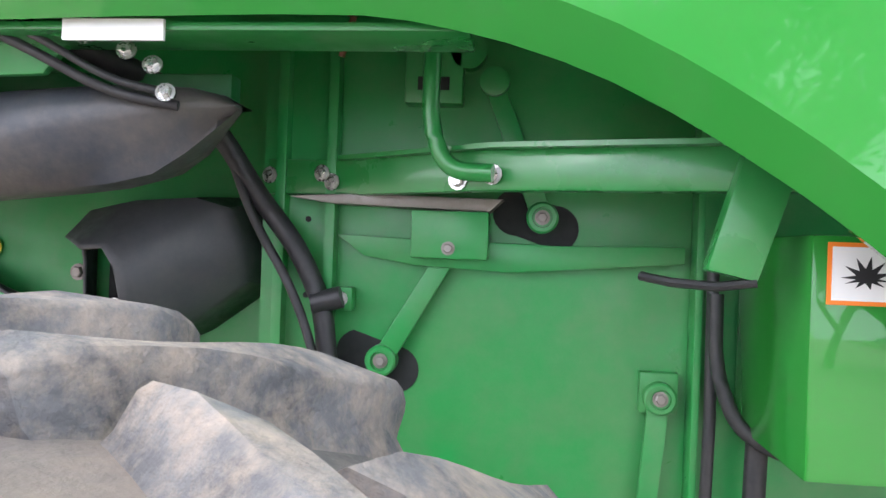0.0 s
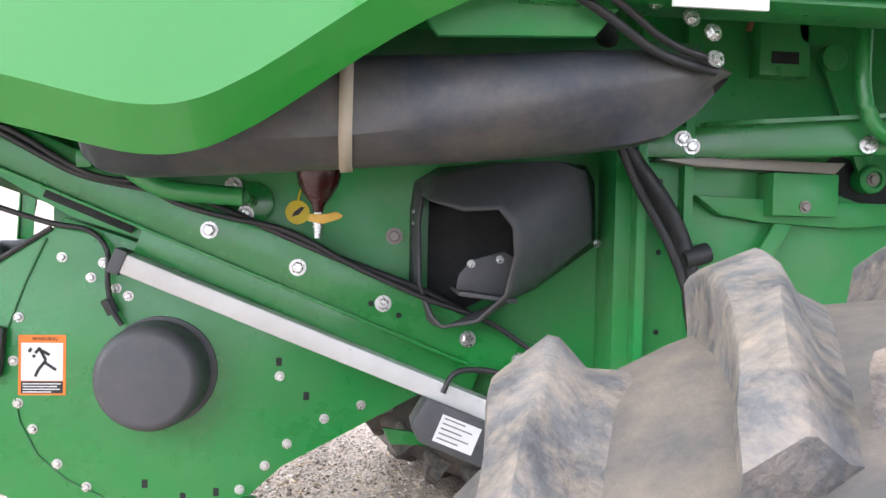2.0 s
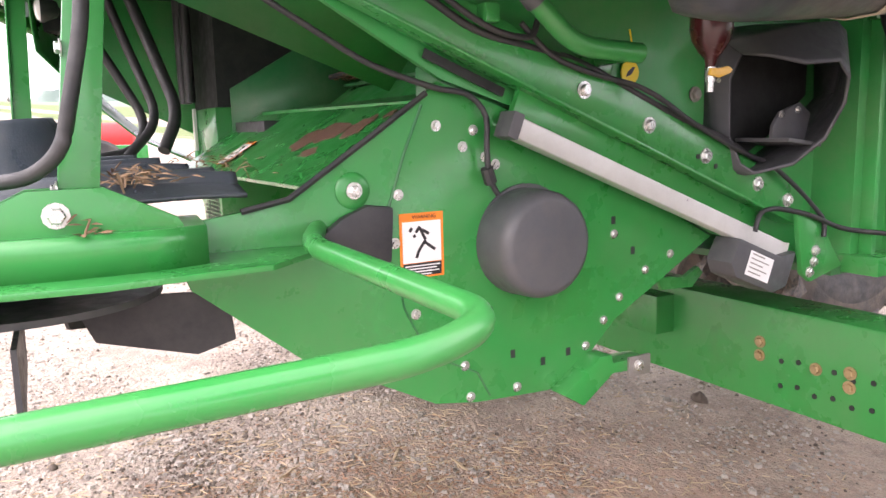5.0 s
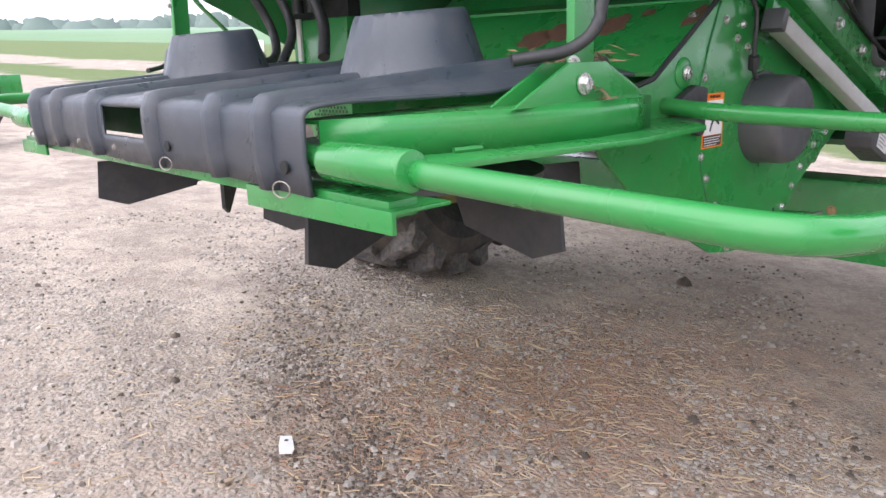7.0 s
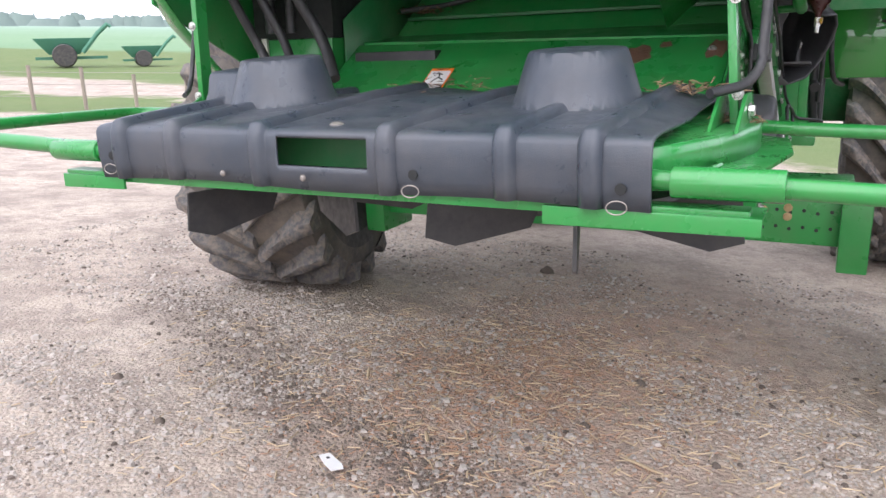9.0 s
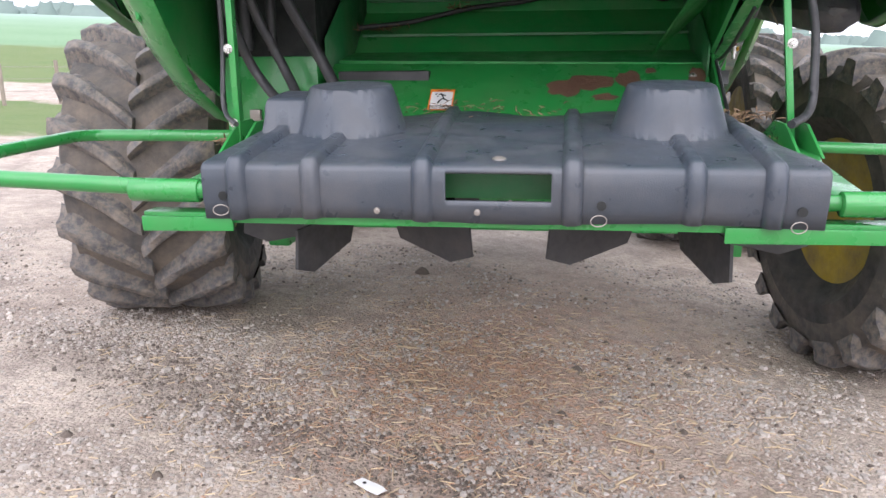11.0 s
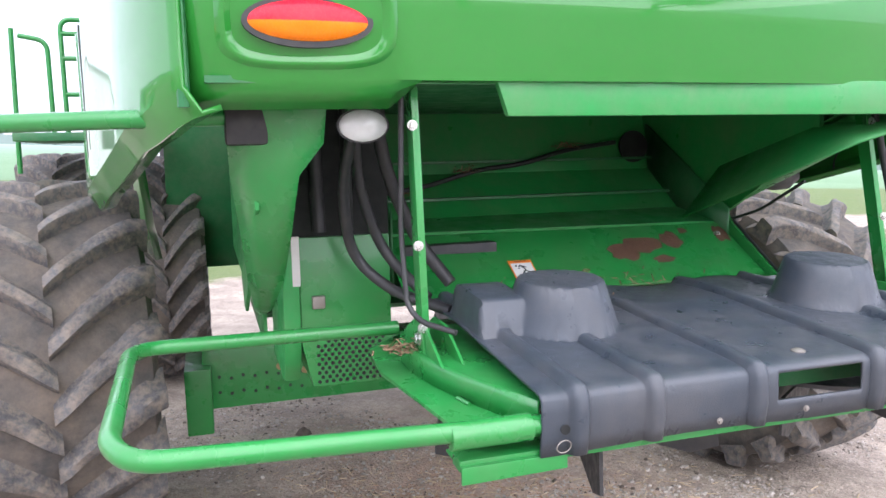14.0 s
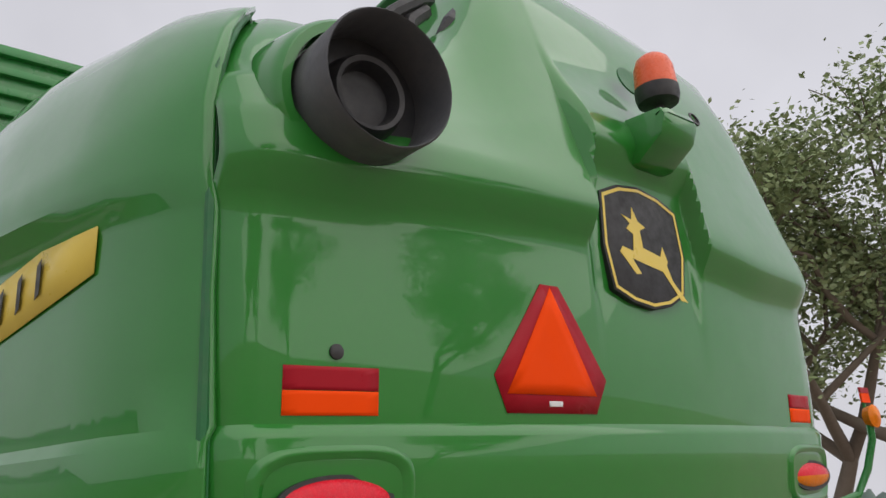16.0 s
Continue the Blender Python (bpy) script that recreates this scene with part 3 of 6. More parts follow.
def bump_at(x, y):
    """Height of ribs and bearing domes above the cover's plain surface."""
    h = 0.0
    for i, r in enumerate(RIBS):
        d = abs(y - (r + (x - 0.08) * 0.03 * (1 if r > 0 else -1)))
        start = 0.02
        if d < 0.019 and x > start:
            t = min(1.0, (0.019 - d) / 0.010)
            h = max(h, 0.017 * math.sqrt(t))
    for cx, cy, rx, ry in ((0.50, 0.275, 0.142, 0.145), (0.50, -0.555, 0.142, 0.145)):
        d = math.hypot((x - cx) / rx, (y - cy) / ry)
        t = min(1, max(0, (1.0 - d) / 0.27))
        h = max(h, 0.115 * (0.75 * t + 0.25 * t * t * (3 - 2 * t)))
    d = max(abs(x - 0.56) / 0.12, abs(y - 0.44) / 0.07)
    t = min(1, max(0, (1.0 - d) / 0.2))
    return max(h, 0.085 * t * t * (3 - 2 * t))


def tailboard_cover():
    s = Shape()
    profile = [(0.088, 1.006), (0.083, 1.040), (0.080, 1.053), (0.080, 1.085), (0.081, 1.113), (0.085, 1.120), (0.094, 1.125), (0.11, 1.128)]
    profile += [(0.11 + 0.0125 * i, 1.128 + 0.0125 * i * 0.072) for i in range(1, 62)]
    ys = [-0.815 + 1.335 * k / 330 for k in range(331)]
    rows = []
    for i, (x, z) in enumerate(profile):
        row = []
        for y in ys:
            lip = 0.004 * math.sin(y * 9)
            front = 0.0
            if x > 0.6:
                front = -0.02 * (x - 0.6) / 0.27 + 0.008 * math.sin(y * 14 + x * 9) * (x - 0.6) / 0.27
            wing = 0.0
            if y < -0.74 and x > 0.15:
                wing = -0.35 * (-0.74 - y) * min(1, (x - 0.15) / 0.3)
            k = bump_at(max(x, 0.1), y)
            if i < 5:
                rib = min(k, 0.020)
                row.append((x - rib, y, z + (lip if i == 0 else 0)))
            else:
                row.append((x - (min(k, 0.018) * 0.6 if i < 7 else 0), y, z + k + front + wing))
        rows.append(row)
    cell = lambda j: 0.5 * (ys[j] + ys[j + 1])
    s.grid(rows, skip=lambda i, j: 2 <= i < 4 and -0.258 < cell(j) < -0.032)
    return part("tailboard_cover", s, M["cover"], combine, "charcoal moulded plastic cover with ribs and two domes", solid=0.007, smooth=50)


tailboard_cover()
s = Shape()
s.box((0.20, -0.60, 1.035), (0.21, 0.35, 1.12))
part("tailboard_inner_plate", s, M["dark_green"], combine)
s = Shape()
s.box((0.100, -0.97, 0.988), (0.15, 0.68, 1.012))
part("tailboard_bar", s, M["green"], combine, "green cross bar under the cover", bevel=0.004)


def rail(side, points):
    s = Shape()
    s.tube(bend(points, 0.09, 8), 0.0200 if side > 0 else 0.0175, 14)
    part("guard_rail", s, M["green"], combine, "bent green tube guard rail", smooth=60)


rail(1, [(0.10, 0.45, 1.062), (0.10, 1.25, 1.092), (0.19, 1.30, 1.097), (0.86, 1.325, 1.09), (0.935, 1.28, 1.085), (0.90, 0.60, 1.09)])
rail(-1, [(0.11, -0.72, 1.058), (0.11, -1.47, 1.04), (0.22, -1.505, 1.028), (0.845, -1.51, 1.038), (0.945, -1.462, 1.048), (0.93, -0.95, 1.065), (1.0, -0.80, 1.07)])
for y0, y1, z in ((0.535, 0.70, 1.063), (-1.02, -0.845, 1.055)):
    s = Shape()
    s.tube([(0.10, y0, z), (0.10, y1, z)], 0.027, 14)
    part("rail_sleeve", s, M["green"], combine, bevel=0.002, smooth=60)


# ---- lettering and labels ----
def lettering(name, text, size, pose_, mat, parent):
    """Built-in font turned into a thin mesh."""
    cu = bpy.data.curves.new(name, "FONT")
    cu.body, cu.size, cu.extrude, cu.align_x, cu.align_y = text, size, 0.0004, "CENTER", "CENTER"
    tmp = new(name, cu)
    me = bpy.data.meshes.new_from_object(tmp.evaluated_get(bpy.context.evaluated_depsgraph_get()))
    bpy.data.objects.remove(tmp)
    me.materials.append(mat)
    ob = new(name, me)
    ob.parent = parent
    ob.matrix_local = pose_
    return ob


def warning_label(parent, corner, across, up, w, h, pose_text):
    """An orange-framed white safety label with a header word, a plain figure of bars and lines of small print."""
    c, a, u = Vector(corner), Vector(across), Vector(up)
    nrm = a.cross(u)

    def quad(s, x0, x1, z0, z1, lift, slot):
        p = [c + a * x + u * z + nrm * lift for x, z in ((x0, z0), (x1, z0), (x1, z1), (x0, z1))]
        q = [v + nrm * 0.0005 for v in p]
        s.add(p + q, [(3, 2, 1, 0), (4, 5, 6, 7), (0, 1, 5, 4), (1, 2, 6, 5), (2, 3, 7, 6), (3, 0, 4, 7)], slot)

    s = Shape()
    quad(s, 0, w, 0, h, 0.0005, 0)
    quad(s, w * 0.06, w * 0.94, h * 0.24, h * 0.87, 0.0011, 1)
    quad(s, w * 0.06, w * 0.94, h * 0.03, h * 0.23, 0.0011, 2)
    for k, length in enumerate((0.80, 0.72, 0.78, 0.6)):
        z = h * (0.19 - 0.045 * k)
        quad(s, w * 0.10, w * (0.10 + length), z - h * 0.009, z + h * 0.009, 0.0017, 1)
    bars = [((0.36, 0.70), (0.46, 0.79)), ((0.46, 0.76), (0.58, 0.58)), ((0.58, 0.58), (0.42, 0.42)), ((0.42, 0.42), (0.36, 0.31)), ((0.55, 0.55), (0.72, 0.46)), ((0.72, 0.46), (0.80, 0.42)), ((0.50, 0.74), (0.66, 0.67)), ((0.22, 0.72), (0.28, 0.78)), ((0.30, 0.64), (0.36, 0.66))]
    for (x0, z0), (x1, z1) in bars:
        p, q = Vector((x0 * w, z0 * h)), Vector((x1 * w, z1 * h))
        d = (q - p).normalized()
        e = Vector((-d.y, d.x)) * w * 0.032
        o = [p - e, q - e, q + e, p + e]
        base = [c + a * v.x + u * v.y + nrm * 0.0017 for v in o]
        s.add(base + [v + nrm * 0.0004 for v in base], [(3, 2, 1, 0), (4, 5, 6, 7), (0, 1, 5, 4), (1, 2, 6, 5), (2, 3, 7, 6), (3, 0, 4, 7)], 2)
    ob = part("warning_label", s, [M["orange_label"], M["white"], M["ink"]], parent, "orange and white safety label", smooth=0)
    mid = c + a * w * 0.56 + u * h * 0.935 + nrm * 0.0014
    lettering("label_heading", "WARNING", h * 0.085, pose(*mid, *pose_text), M["ink"], ob)
    return ob


# ---- right-hand side: chopper drive cover, lift arm, actuator ----
warning_label(combine, (1.160, -0.810, 0.957), (1, 0, 0), (0, 0, 1), 0.096, 0.128, (90, 0, 0))

s = Shape()
s.lathe([(0, 0.112), (0.012, 0.112), (0.075, 0.110), (0.092, 0.104), (0.100, 0.094), (0.101, 0.088), (0.103, 0.0)], (1.445, -0.81, 1.008), (0, -1, 0), 48)
s.lathe([(0, 0.118), (0.008, 0.118), (0.008, 0.100)], (1.452, -0.81, 1.010), (0, -1, 0), 40)
part("pulley_cover", s, M["black"], combine, "round black plastic drive cover")

ARM_DIR = Vector((1, 0, -0.408)).normalized()
ARM_UP = Vector((0.408, 0, 1)).normalized()
ARM_AT = Vector((1.56, 0, 1.315))


def arm_point(x, up, y):
    p = ARM_AT + ARM_DIR * ((x - 1.56) / ARM_DIR.x) + ARM_UP * up
    return (p.x, y, p.z)


def arm_bar(name, x0, x1, u0, u1, y0, y1, mat, label="", bevel=0.003):
    s = Shape()
    v = [arm_point(x, u, y) for y in (y0, y1) for x, u in ((x0, u0), (x1, u0), (x1, u1), (x0, u1))]
    s.add(v, [(0, 1, 2, 3), (7, 6, 5, 4), (0, 4, 5, 1), (1, 5, 6, 2), (2, 6, 7, 3), (3, 7, 4, 0)])
    return part(name, s, M[mat], combine, label, bevel=bevel)


arm_bar("lift_arm", 0.72, 2.28, -0.047, 0.047, -0.873, -0.862, "green", "long green sloping channel arm")
arm_bar("arm_flange", 0.72, 2.26, 0.040, 0.047, -0.873, -0.83, "green")
arm_bar("arm_flange", 0.72, 2.26, -0.052, -0.045, -0.885, -0.83, "green")
arm_bar("arm_backing", 1.44, 2.16, -0.105, -0.047, -0.845, -0.825, "green")
arm_bar("arm_slot", 1.24, 1.42, -0.075, -0.056, -0.8275, -0.822, "mesh_black")
for x in (1.129, 1.56, 1.742, 1.922, 2.105, 2.22):
    at = arm_point(x, 0.0, -0.873)
    bolt(combine, at, r=0.0125)
for x in (2.02, 1.96):
    s = Shape()
    s.lathe([(0, 0.006), (0.002, 0.006)], arm_point(x - 0.06, -0.01, -0.873), (0, -1, 0), 12)
    part("bolt_hole", s, M["mesh_black"], combine)
# upper end of the arm with a small clip
s = Shape()
s.box((1.305, -0.905, 1.435), (1.335, -0.872, 1.47))
part("cable_clip", s, M["green"], combine, bevel=0.003)

# linear actuator with motor
ACT_A, ACT_B = Vector((1.385, -0.862, 1.245)), Vector((2.21, -0.862, 0.915))
act_dir = (ACT_B - ACT_A).normalized()
act_up = Vector((-act_dir.z, 0, act_dir.x))
s = Shape()
prof = [(-0.021, -0.02), (0.021, -0.02), (0.024, -0.01), (0.021, 0.006), (0.021, 0.022), (-0.021, 0.022)]
v = [p + act_up * u + Vector((0, -w, 0)) for p in (ACT_A, ACT_B) for u, w in prof]
n = len(prof)
s.add(v, [tuple(range(n)), tuple(range(2 * n - 1, n - 1, -1))] + [(i, (i + 1) % n, (i + 1) % n + n, i + n) for i in range(n)])
act = part("actuator_tube", s, M["alu"], combine, "pale aluminium actuator tube", bevel=0.003)
s = Shape()
for d0, d1, hw, y0, y1 in ((-0.018, 0.008, 0.026, -0.890, -0.838),):
    a, b = ACT_A + act_dir * d0, ACT_A + act_dir * d1
    v = [Vector((p.x, y, p.z)) + act_up * u for y in (y0, y1) for p, u in ((a, -hw), (b, -hw), (b, hw), (a, hw))]
    s.add(v, [(0, 1, 2, 3), (7, 6, 5, 4), (0, 4, 5, 1), (1, 5, 6, 2), (2, 6, 7, 3), (3, 7, 4, 0)])
part("actuator_end_cap", s, M["black"], act, bevel=0.003)
s = Shape()
m0 = ACT_B - act_dir * 0.20 - act_up * 0.055
outline = [m0 + act_dir * d + act_up * u for d, u in ((-0.01, -0.03), (0.02, -0.058), (0.17, -0.06), (0.215, -0.03), (0.215, 0.065), (0.16, 0.035), (0.0, 0.035))]
s.prism([(p.x, p.z) for p in outline], "y", -0.905, -0.825)
motor = part("actuator_motor", s, M["black"], act, "black motor housing", bevel=0.01)
s = Shape()
lab = [m0 + act_dir * d + act_up * u for d, u in ((0.045, -0.042), (0.135, -0.042), (0.135, 0.018), (0.045, 0.018))]
s.prism([(p.x, p.z) for p in lab], "y", -0.9065, -0.905)
for k in range(5):
    ln = [m0 + act_dir * d + act_up * u for d, u in ((0.052, -0.034 + 0.011 * k), (0.10 + 0.02 * (k % 2), -0.034 + 0.011 * k), (0.10 + 0.02 * (k % 2), -0.031 + 0.011 * k), (0.052, -0.031 + 0.011 * k))]
    s.prism([(p.x, p.z) for p in ln], "y", -0.9072, -0.9065, 1)
part("rating_plate", s, [M["white"], M["dull"]], motor, "white printed rating label", smooth=0)

# green end bracket of the arm and foot of the post
s = Shape()
s.prism([(2.205, 1.02), (2.235, 0.86), (2.27, 0.835), (2.40, 0.865), (2.37, 0.90), (2.30, 0.99)], "y", -0.915, -0.90)
part("arm_end_bracket", s, M["green"], combine, bevel=0.004)
for at in ((2.277, -0.915, 0.887), (2.282, -0.915, 0.915), (2.262, -0.915, 0.862)):
    bolt(combine, at, r=0.010)
s = Shape()
s.box((2.40, -1.01, 0.845), (2.575, -0.90, 0.895))
part("post_foot", s, M["green"], combine, bevel=0.006)

# bolts and details on the chopper plate
for x, z in ((1.702, 0.999), (1.312, 0.691), (1.673, 0.802), (1.246, 1.25), (1.16, 1.122), (1.382, 1.170), (1.357, 1.186), (1.305, 1.208), (1.15, 1.03), (1.16, 0.94), (1.19, 0.885), (1.24, 0.81),
             (1.30, 0.76), (1.43, 0.690), (1.72, 0.85), (1.80, 0.905), (1.88, 0.935), (1.62, 0.75), (1.48, 1.22), (1.33, 1.24), (1.60, 0.700)):
    bolt(combine, (x, -0.81, z), r=0.0075)
for x, z in ((1.76, 0.955), (1.42, 0.765), (1.50, 0.735), (1.57, 0.745), (1.70, 1.03)):
    s = Shape()
    s.prism([(x - 0.006, z - 0.009), (x + 0.006, z - 0.009), (x + 0.006, z + 0.009), (x - 0.006, z + 0.009)], "y", -0.8107, -0.8098)
    part("slot_hole", s, M["mesh_black"], combine, smooth=0)
s = Shape()
s.tube([(1.155, -0.811, 0.95), (1.165, -0.811, 0.90), (1.20, -0.811, 0.83), (1.26, -0.811, 0.775), (1.33, -0.811, 0.74), (1.36, -0.811, 0.685)], 0.0022, 6)
part("plate_seam", s, M["dark_green"], combine)
s = Shape()
s.tube([(1.225, -0.812, 1.312), (1.09, -0.812, 1.222), (0.945, -0.812, 1.128), (0.86, -0.812, 1.112)], 0.006, 6)
part("plate_edge_seal", s, M["hose"], combine)
s = Shape()
s.tube([(1.215, -0.811, 1.29), (1.175, -0.811, 1.20), (1.135, -0.811, 1.09)], 0.0028, 6)
part("plate_seam", s, M["dark_green"], combine)
s = Shape()
s.prism([(0.994, 1.059), (1.037, 1.089), (1.088, 1.109), (1.14, 1.102), (1.133, 0.998), (1.114, 0.992), (1.034, 1.029)], "y", -0.835, -0.811)
part("rubber_boot", s, M["hose"], combine, "creased black rubber boot", bevel=0.008)
# round boss at the rear of the plate
s = Shape()
s.lathe([(0, 0.034), (0.012, 0.034), (0.016, 0.028), (0.016, 0)], (1.067, -0.80, 1.136), (0, -1, 0), 24)
part("pivot_boss", s, M["green"], combine)
bolt(combine, (1.067, -0.818, 1.136), r=0.011)
# lower fork bracket
s = Shape()
s.prism([(1.52, 0.665), (1.62, 0.735), (1.655, 0.735), (1.66, 0.715), (1.76, 0.715), (1.755, 0.685), (1.66, 0.69), (1.575, 0.63)], "y", -0.86, -0.80)
part("support_bracket", s, M["green"], combine, bevel=0.005)
s = Shape()
s.prism([(1.70, 0.675), (1.765, 0.675), (1.765, 0.722), (1.70, 0.722)], "y", -0.868, -0.86)
part("bracket_plate", s, M["dull"], combine, bevel=0.002)
bolt(combine, (1.727, -0.868, 0.70), r=0.010)

# hitch hook and upright behind the actuator
s = Shape()
s.prism([(1.93, 0.86), (2.03, 0.845), (2.08, 0.87), (2.10, 0.85), (2.06, 0.815), (1.95, 0.82)], "y", -0.72, -0.705)
part("hook_plate", s, M["green"], combine, bevel=0.004)
s = Shape()
s.box((2.36, -0.299, 0.541), (2.45, -0.085, 0.673))
s.box((2.34, -0.105, 0.561), (2.36, -0.045, 0.673))
part("axle_bracket", s, M["green"], combine, "welded green axle bracket", bevel=0.008)
bolt(combine, (2.34, -0.075, 0.568), axis=(-1, 0, 0), r=0.014)
for y, z in ((-0.645, 0.587), (-0.645, 0.545), (-0.83, 0.55), (-0.93, 0.565), (-0.93, 0.525), (0.70, 0.55), (0.82, 0.58)):
    bolt(combine, (2.44, y, z), axis=(-1, 0, 0), r=0.013, mat="brass")
for sign in (-1, 1):
    for i in range(8):
        for j in range(2):
            s = Shape()
            s.lathe([(0, 0.008), (0.0015, 0.008)], (2.4395, sign * (0.72 + 0.055 * i), 0.47 + 0.075 * j + 0.01 * (i % 2)), (-1, 0, 0), 10)
            part("axle_hole", s, M["mesh_black"], combine, smooth=0)

# hoses and cables
CABLES = [
    ([(0.80, -0.89, 1.60), (1.08, -0.885, 1.545), (1.19, -0.885, 1.50), (1.27, -0.89, 1.45), (1.34, -0.895, 1.415), (1.42, -0.89, 1.41), (1.44, -0.88, 1.45)], 0.008),
    ([(1.40, -0.88, 1.44), (1.47, -0.885, 1.375), (1.58, -0.885, 1.345), (1.70, -0.88, 1.325), (1.76, -0.885, 1.30), (1.86, -0.885, 1.245), (2.03, -0.885, 1.172), (2.14, -0.885, 1.14), (2.26, -0.89, 1.06), (2.31, -0.92, 0.99), (2.30, -0.925, 0.95)], 0.0075),
    ([(1.10, -0.88, 1.53), (1.30, -0.872, 1.42), (1.55, -0.865, 1.375), (1.80, -0.87, 1.27), (2.0, -0.87, 1.20), (2.1, -0.865, 1.15)], 0.010),
    ([(0.90, -0.84, 1.47), (1.10, -0.83, 1.36), (1.24, -0.83, 1.318), (1.31, -0.83, 1.312), (1.35, -0.835, 1.27), (1.345, -0.835, 1.20), (1.355, -0.83, 1.14), (1.375, -0.83, 1.11)], 0.0075),
    ([(2.05, -0.915, 0.985), (2.07, -0.91, 1.03), (2.13, -0.91, 1.035), (2.25, -0.92, 1.01), (2.36, -0.93, 0.965), (2.50, -1.03, 0.945), (2.60, -1.03, 0.93), (2.72, -1.0, 0.90)], 0.008),
]
for pts, r in CABLES:
    s = Shape()
    s.tube(bend(pts, 0.05, 4), r * 0.8, 8)
    part("cable", s, M["hose"], combine, smooth=60)
s = Shape()
s.tube([(1.345, -0.835, 1.165), (1.358, -0.83, 1.135)], 0.013, 8)
part("cable_plug", s, M["hose"], combine)
# thick bundle in front of the post
for pts, r in (([(2.18, -1.36, 1.70), (2.30, -1.20, 1.66), (2.35, -1.03, 1.60), (2.40, -0.99, 1.50), (2.50, -0.985, 1.38), (2.55, -0.98, 1.27), (2.56, -0.98, 1.16), (2.60, -0.98, 1.04), (2.66, -0.99, 0.93), (2.95, -1.0, 0.86)], 0.020),
               ([(2.36, -1.01, 1.57), (2.41, -1.01, 1.44), (2.50, -1.01, 1.30), (2.55, -1.01, 1.16), (2.59, -1.005, 1.02)], 0.009),
               ([(2.05, -1.42, 1.72), (2.20, -1.40, 1.665), (2.32, -1.36, 1.60), (2.42, -1.34, 1.585)], 0.0075),
               ([(2.05, -1.42, 1.735), (2.22, -1.41, 1.68), (2.33, -1.37, 1.615), (2.42, -1.35, 1.60)], 0.006)):
    s = Shape()
    s.tube(bend(pts, 0.08, 5), r, 9)
    part("hose", s, M["hose"], combine, "dusty black hose bundle" if r > 0.015 else "", smooth=60)

# ---- wheel-arch wall: post, beam, blades, idlers ----
s = Shape()
s.prism([(-0.93, 0), (-0.965, 0), (-0.965, 0.02), (-0.935, 0.02), (-0.935, 0.10), (-0.965, 0.10), (-0.965, 0.12), (-0.93, 0.12)], "z", 0.0, 1.0)
s.v = [(2.44 + y, x, 0.86 + z * 0.94) for x, y, z in s.v]
part("wall_post", s, M["dusty"], combine, "folded green upright", bevel=0.002)
for z in (0.98, 1.12, 1.29, 1.44):
    s = Shape()
    s.lathe([(0, 0.006), (0.001, 0.006)], (2.50, -0.9355, z), (0, -1, 0), 10)
    part("post_hole", s, M["mesh_black"], combine, smooth=0)
s = Shape()
s.prism([(2.42, -0.955), (2.57, -0.965), (2.873, -1.185), (3.40, -1.33), (3.40, -1.29), (2.873, -1.145), (2.57, -0.925), (2.42, -0.925)], "z", 1.487, 1.555)
part("cross_beam", s, M["green"], combine, "green angled cross beam", bevel=0.004)
s = Shape()
s.prism([(2.57, -0.965), (2.873, -1.185), (3.40, -1.33), (3.40, -1.36), (2.873, -1.215), (2.57, -0.995)], "z", 1.552, 1.560)
part("beam_flange", s, M["green"], combine)
for at in ((2.873, -1.190, 1.512), (2.815, -1.150, 1.505), (2.533, -0.966, 1.528), (2.553, -0.966, 1.512), (2.427, -0.960, 1.523)):
    bolt(combine, at, axis=(-0.3, -1, 0), r=0.0115)
s = Shape()
s.tube(bend([(2.772, -1.19, 1.80), (2.770, -1.19, 1.59), (2.80, -1.195, 1.515), (2.875, -1.21, 1.512)], 0.07, 8), 0.0145, 12)
part("grab_handle", s, M["green"], combine, "bent green grab tube", smooth=60)
s = Shape()
s.prism([(3.23, 1.55), (3.31, 1.55), (3.25, 1.36), (3.18, 1.375)], "y", -1.31, -1.27)
part("hanger_bracket", s, M["green"], combine, bevel=0.006)
s = Shape()
s.tube([(3.10, -1.25, 1.362), (3.14, -1.27, 1.355), (3.20, -1.29, 1.352), (3.25, -1.30, 1.36)], 0.014, 8, flat=0.5)
part("rubber_strap", s, M["hose"], combine)

# crop-deflector blades and their bracket
s = Shape()
s.prism([(2.47, 1.482), (2.56, 1.470), (2.86, 1.462), (2.885, 1.487), (2.60, 1.49)], "y", -0.985, -0.93)
part("upper_blade", s, M["dull"], combine, "dirty steel deflector blade", bevel=0.003)
s = Shape()
s.prism([(2.565, 1.412), (2.62, 1.372), (2.72, 1.358), (2.90, 1.35), (3.22, 1.378), (3.22, 1.41), (3.0, 1.404), (2.72, 1.408)], "y", -0.965, -0.93)
part("lower_blade", s, M["dusty"], combine, "dusty green deflector blade", bevel=0.003)
s = Shape()
s.prism([(2.715, 1.372), (2.86, 1.372), (2.86, 1.462), (2.715, 1.462)], "y", -1.0, -0.93)
part("blade_bracket", s, M["dusty"], combine, bevel=0.006)
bolt(combine, (2.786, -1.0, 1.392), r=0.009, mat="dull")


